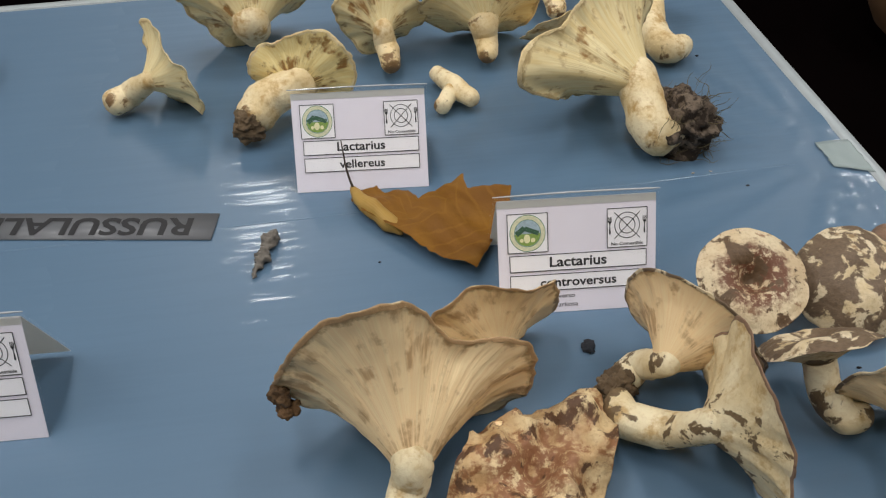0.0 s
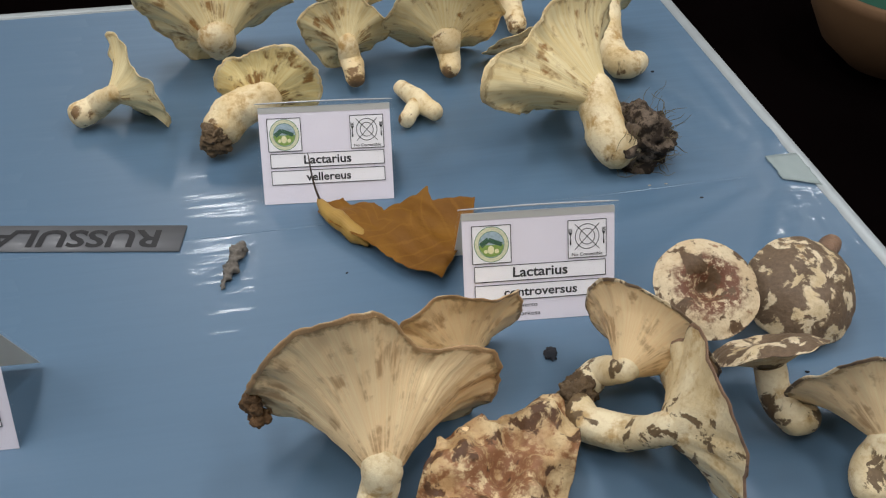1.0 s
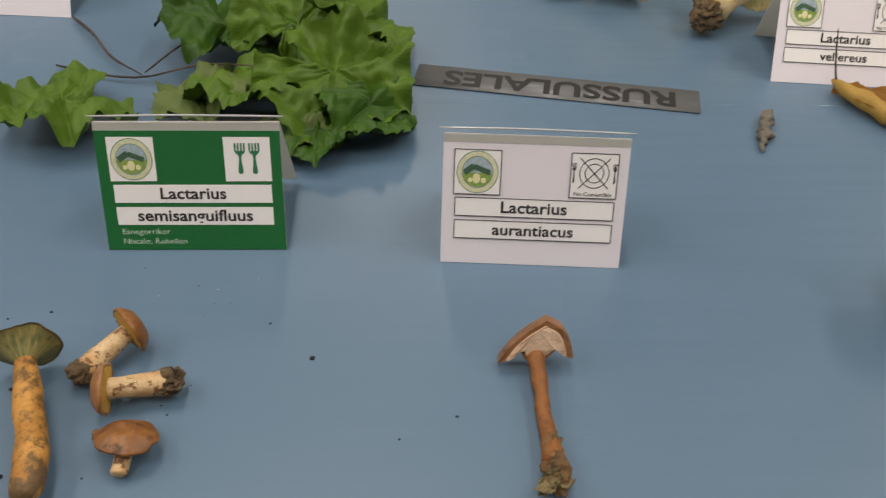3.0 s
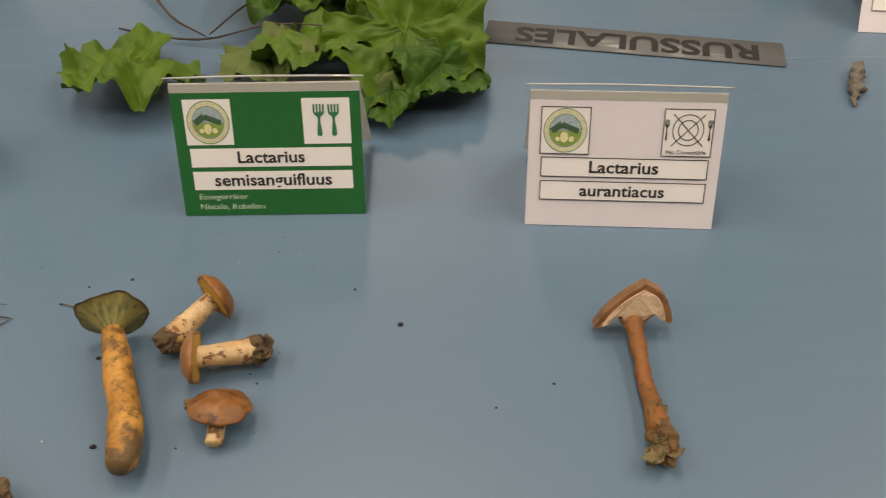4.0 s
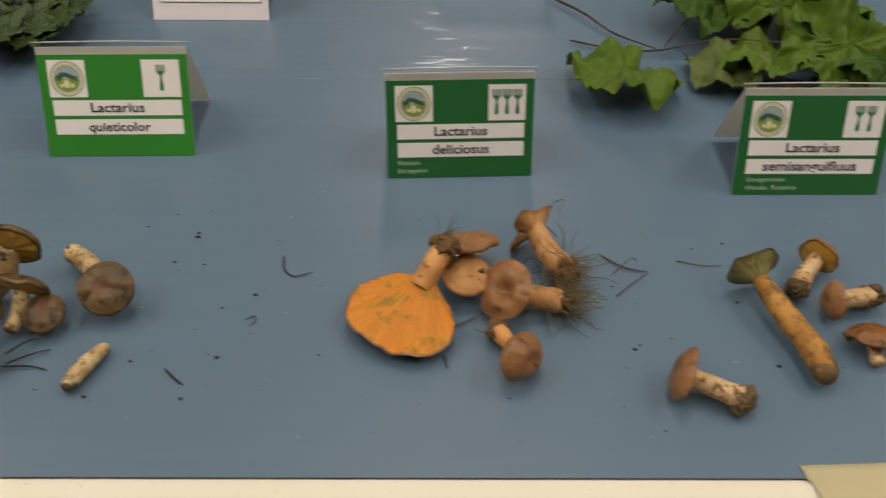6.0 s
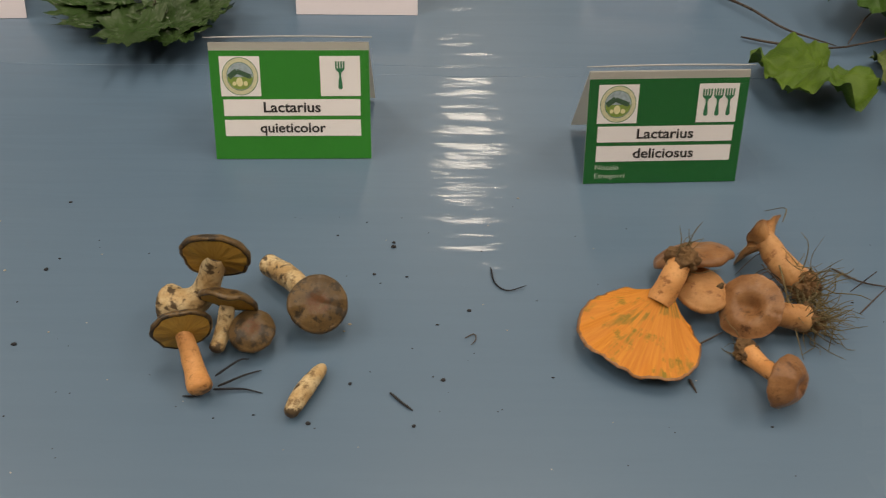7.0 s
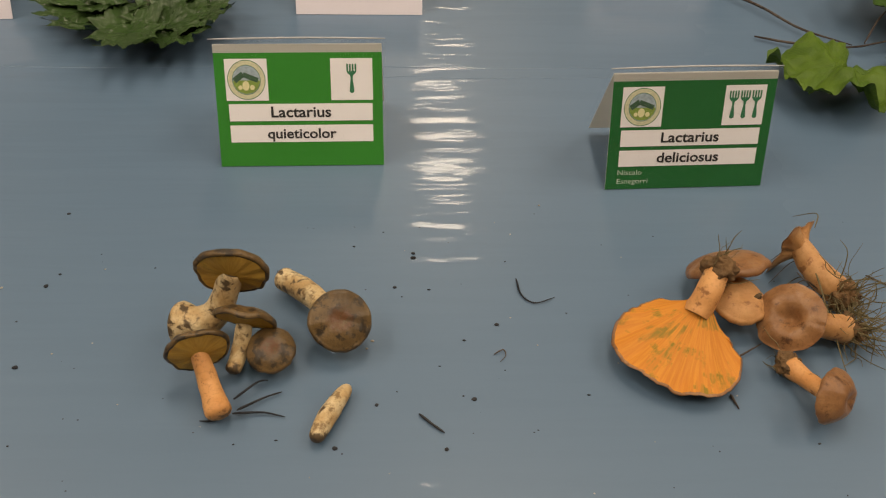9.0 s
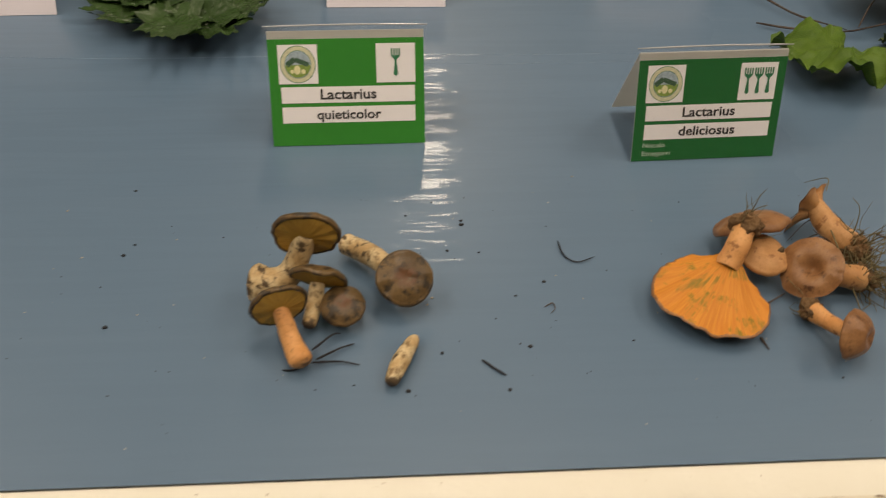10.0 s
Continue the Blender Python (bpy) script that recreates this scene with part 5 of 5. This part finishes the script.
for x, y, size in (
        (-0.751, 0.217, 0.0013), (-0.742, 0.166, 0.0013), (-0.747, 0.157, 0.0015), (-0.723, 0.182, 0.0008), (-0.746, 0.1, 0.0018), (-0.755, 0.131, 0.0009),
        (-0.536, 0.153, 0.0012), (-0.545, 0.178, 0.0022), (-0.545, 0.182, 0.0015), (-0.555, 0.155, 0.0013), (-0.492, 0.175, 0.001), (-0.518, 0.116, 0.0013), (-0.498, 0.096, 0.001),
        (-0.5, 0.127, 0.0016), (-0.563, 0.075, 0.0016), (-0.553, 0.083, 0.001), (-0.515, 0.078, 0.0018), (-0.52, 0.08, 0.001), (-0.582, 0.05, 0.0017), (-0.529, 0.049, 0.0015),
        (-0.457, 0.08, 0.0013), (-0.61, 0.055, 0.001), (-0.63, 0.053, 0.0008), (-0.668, 0.08, 0.0008), (-0.35, 0.05, 0.0012), (-0.65, 0.06, 0.0007),
        (-0.282, 0.135, 0.0014), (-0.208, 0.122, 0.0016), (-0.196, 0.073, 0.0022), (-0.276, 0.085, 0.0014), (-0.273, 0.088, 0.001), (-0.16, 0.072, 0.0011), (-0.237, 0.157, 0.0014),
        (-0.065, 0.142, 0.0019), (-0.089, 0.166, 0.0011), (0.007, 0.106, 0.0014), (-0.02, 0.093, 0.0007), (-0.13, 0.107, 0.001), (-0.205, 0.174, 0.0009), (-0.226, 0.169, 0.0009), (-0.254, 0.093, 0.0009),
        (0.572, 0.36, 0.0025), (0.297, 0.323, 0.0016), (0.566, 0.182, 0.0022), (0.605, 0.55, 0.0022)):
    crumb(x, y, size)
for x, y, size in ((-0.566, 0.116, 0.0013), (-0.569, 0.111, 0.001), (-0.467, 0.224, 0.0014), (-0.771, 0.156, 0.001), (-0.718, 0.17, 0.0008), (0.539, 0.382, 0.0018), (0.553, 0.382, 0.002), (-0.487, 0.198, 0.0008)):
    crumb(x, y, size, PALECRUMB, "small pale crumb on the cover")
for k in range(110):
    crumb(rng.uniform(-0.8, -0.1), rng.uniform(0.02, 0.22), rng.uniform(0.0003, 0.0009), rng.choice((CRUMB, CRUMB, PALECRUMB)), "tiny speck of debris on the cover")


def twig(label, pts, r, material=TWIG, category="twig", taper=0.5):
    bm = bmesh.new()
    strand(bm, pts, r, taper, 7, 18)
    return tagged(part("loose_twig", bm, material), label, category, "loose twigs")


twig("thin curled dark twig lying on the cover", ((-0.487, 0.16, 0.0015), (-0.485, 0.148, 0.001), (-0.478, 0.142, 0.001), (-0.467, 0.145, 0.002)), 0.0006, CRUMB)
twig("short straight dark twig on the cover", ((-0.542, 0.069, 0.001), (-0.536, 0.063, 0.0012), (-0.53, 0.058, 0.001)), 0.0007, CRUMB, taper=0.8)
twig("tiny curled dark fibre on the cover", ((-0.503, 0.106, 0.001), (-0.498, 0.109, 0.001), (-0.497, 0.105, 0.001), (-0.5, 0.101, 0.001)), 0.0004)
twig("arm of a forked dry twig", ((-0.286, 0.162, 0.001), (-0.273, 0.15, 0.002), (-0.258, 0.147, 0.001)), 0.0007)
twig("arm of a forked dry twig", ((-0.281, 0.126, 0.001), (-0.268, 0.138, 0.001), (-0.258, 0.147, 0.001)), 0.0005)
twig("fine pale root fibre on cover", ((-0.237, 0.157, 0.001), (-0.223, 0.153, 0.001), (-0.21, 0.153, 0.001)), 0.0004, ROOT)
twig("thin twig beside the mushroom", ((-0.242, 0.084, 0.001), (-0.244, 0.072, 0.001), (-0.252, 0.067, 0.001)), 0.0007)
twig("dark twig beside the orange mushroom", ((-0.393, 0.094, 0.001), (-0.38, 0.1, 0.002), (-0.362, 0.11, 0.003)), 0.0008)
twig("short dark fibre on the cover", ((-0.386, 0.079, 0.001), (-0.384, 0.07, 0.001)), 0.0008)
twig("long grass fibre among the roots", ((-0.322, 0.185, 0.012), (-0.325, 0.15, 0.018), (-0.326, 0.12, 0.014), (-0.324, 0.09, 0.004)), 0.0006, ROOT)
for k in range(16):
    a = rng.uniform(0, 6.28)
    x, y = -0.312 + rng.gauss(0, 0.012), 0.142 + rng.gauss(0, 0.016)
    twig("dry grass blade tangled among roots", ((x, y, rng.uniform(0.004, 0.016)), (x + 0.012 * math.cos(a), y + 0.012 * math.sin(a), rng.uniform(0.004, 0.018)), (x + 0.026 * math.cos(a + 0.4), y + 0.026 * math.sin(a + 0.4), 0.001)), 0.0004, rng.choice((ROOT, TWIG)))
for pts in (((-0.632, 0.075, 0.006), (-0.622, 0.085, 0.006), (-0.617, 0.088, 0.004)), ((-0.63, 0.07, 0.004), (-0.618, 0.078, 0.003), (-0.61, 0.083, 0.001)),
            ((-0.632, 0.068, 0.004), (-0.618, 0.07, 0.002), (-0.607, 0.068, 0.001)), ((-0.634, 0.068, 0.003), (-0.642, 0.066, 0.001), (-0.648, 0.066, 0.001))):
    twig("dark root fibre by the mushroom foot", pts, 0.0007, CRUMB)

# grey feathery scrap
bm = bmesh.new()
tube(bm, [(0.228, 0.364, 0.003, 0.0018), (0.225, 0.354, 0.005, 0.0045), (0.221, 0.347, 0.004, 0.0028), (0.219, 0.338, 0.004, 0.0042), (0.215, 0.33, 0.003, 0.0022), (0.212, 0.319, 0.002, 0.0008)], 44, 16, 0.5, 330, floor=0.0004)
tagged(part("grey_scrap", bm, plain("grey_lichen", (0.15, 0.135, 0.115), 0.9, vary=0.6, scale=300)), "grey shrivelled scrap of lichen on the cover", "scrap")
# green moss on the crumpled cap
bm = bmesh.new()
rng = random.Random(8)
for k in range(9):
    blob(bm, (0.331 + rng.uniform(-0.009, 0.009), 0.1035 + rng.uniform(-0.005, 0.005), 0.014 + rng.uniform(-0.003, 0.003)), rng.uniform(0.0035, 0.006), 0.7, 240, 3, (1, 1, 0.55))
tagged(part("moss_tuft", bm, MOSS), "tuft of olive green moss on the crumpled cap", "moss")
# small blue-black chip
bm = bmesh.new()
blob(bm, (0.4135, 0.223, 0.0015), 0.0048, 1.0, 150, 4, (0.8, 1, 0.2))
tagged(part("dark_chip", bm, CRUMB), "small blue-black chip of debris", "crumb")
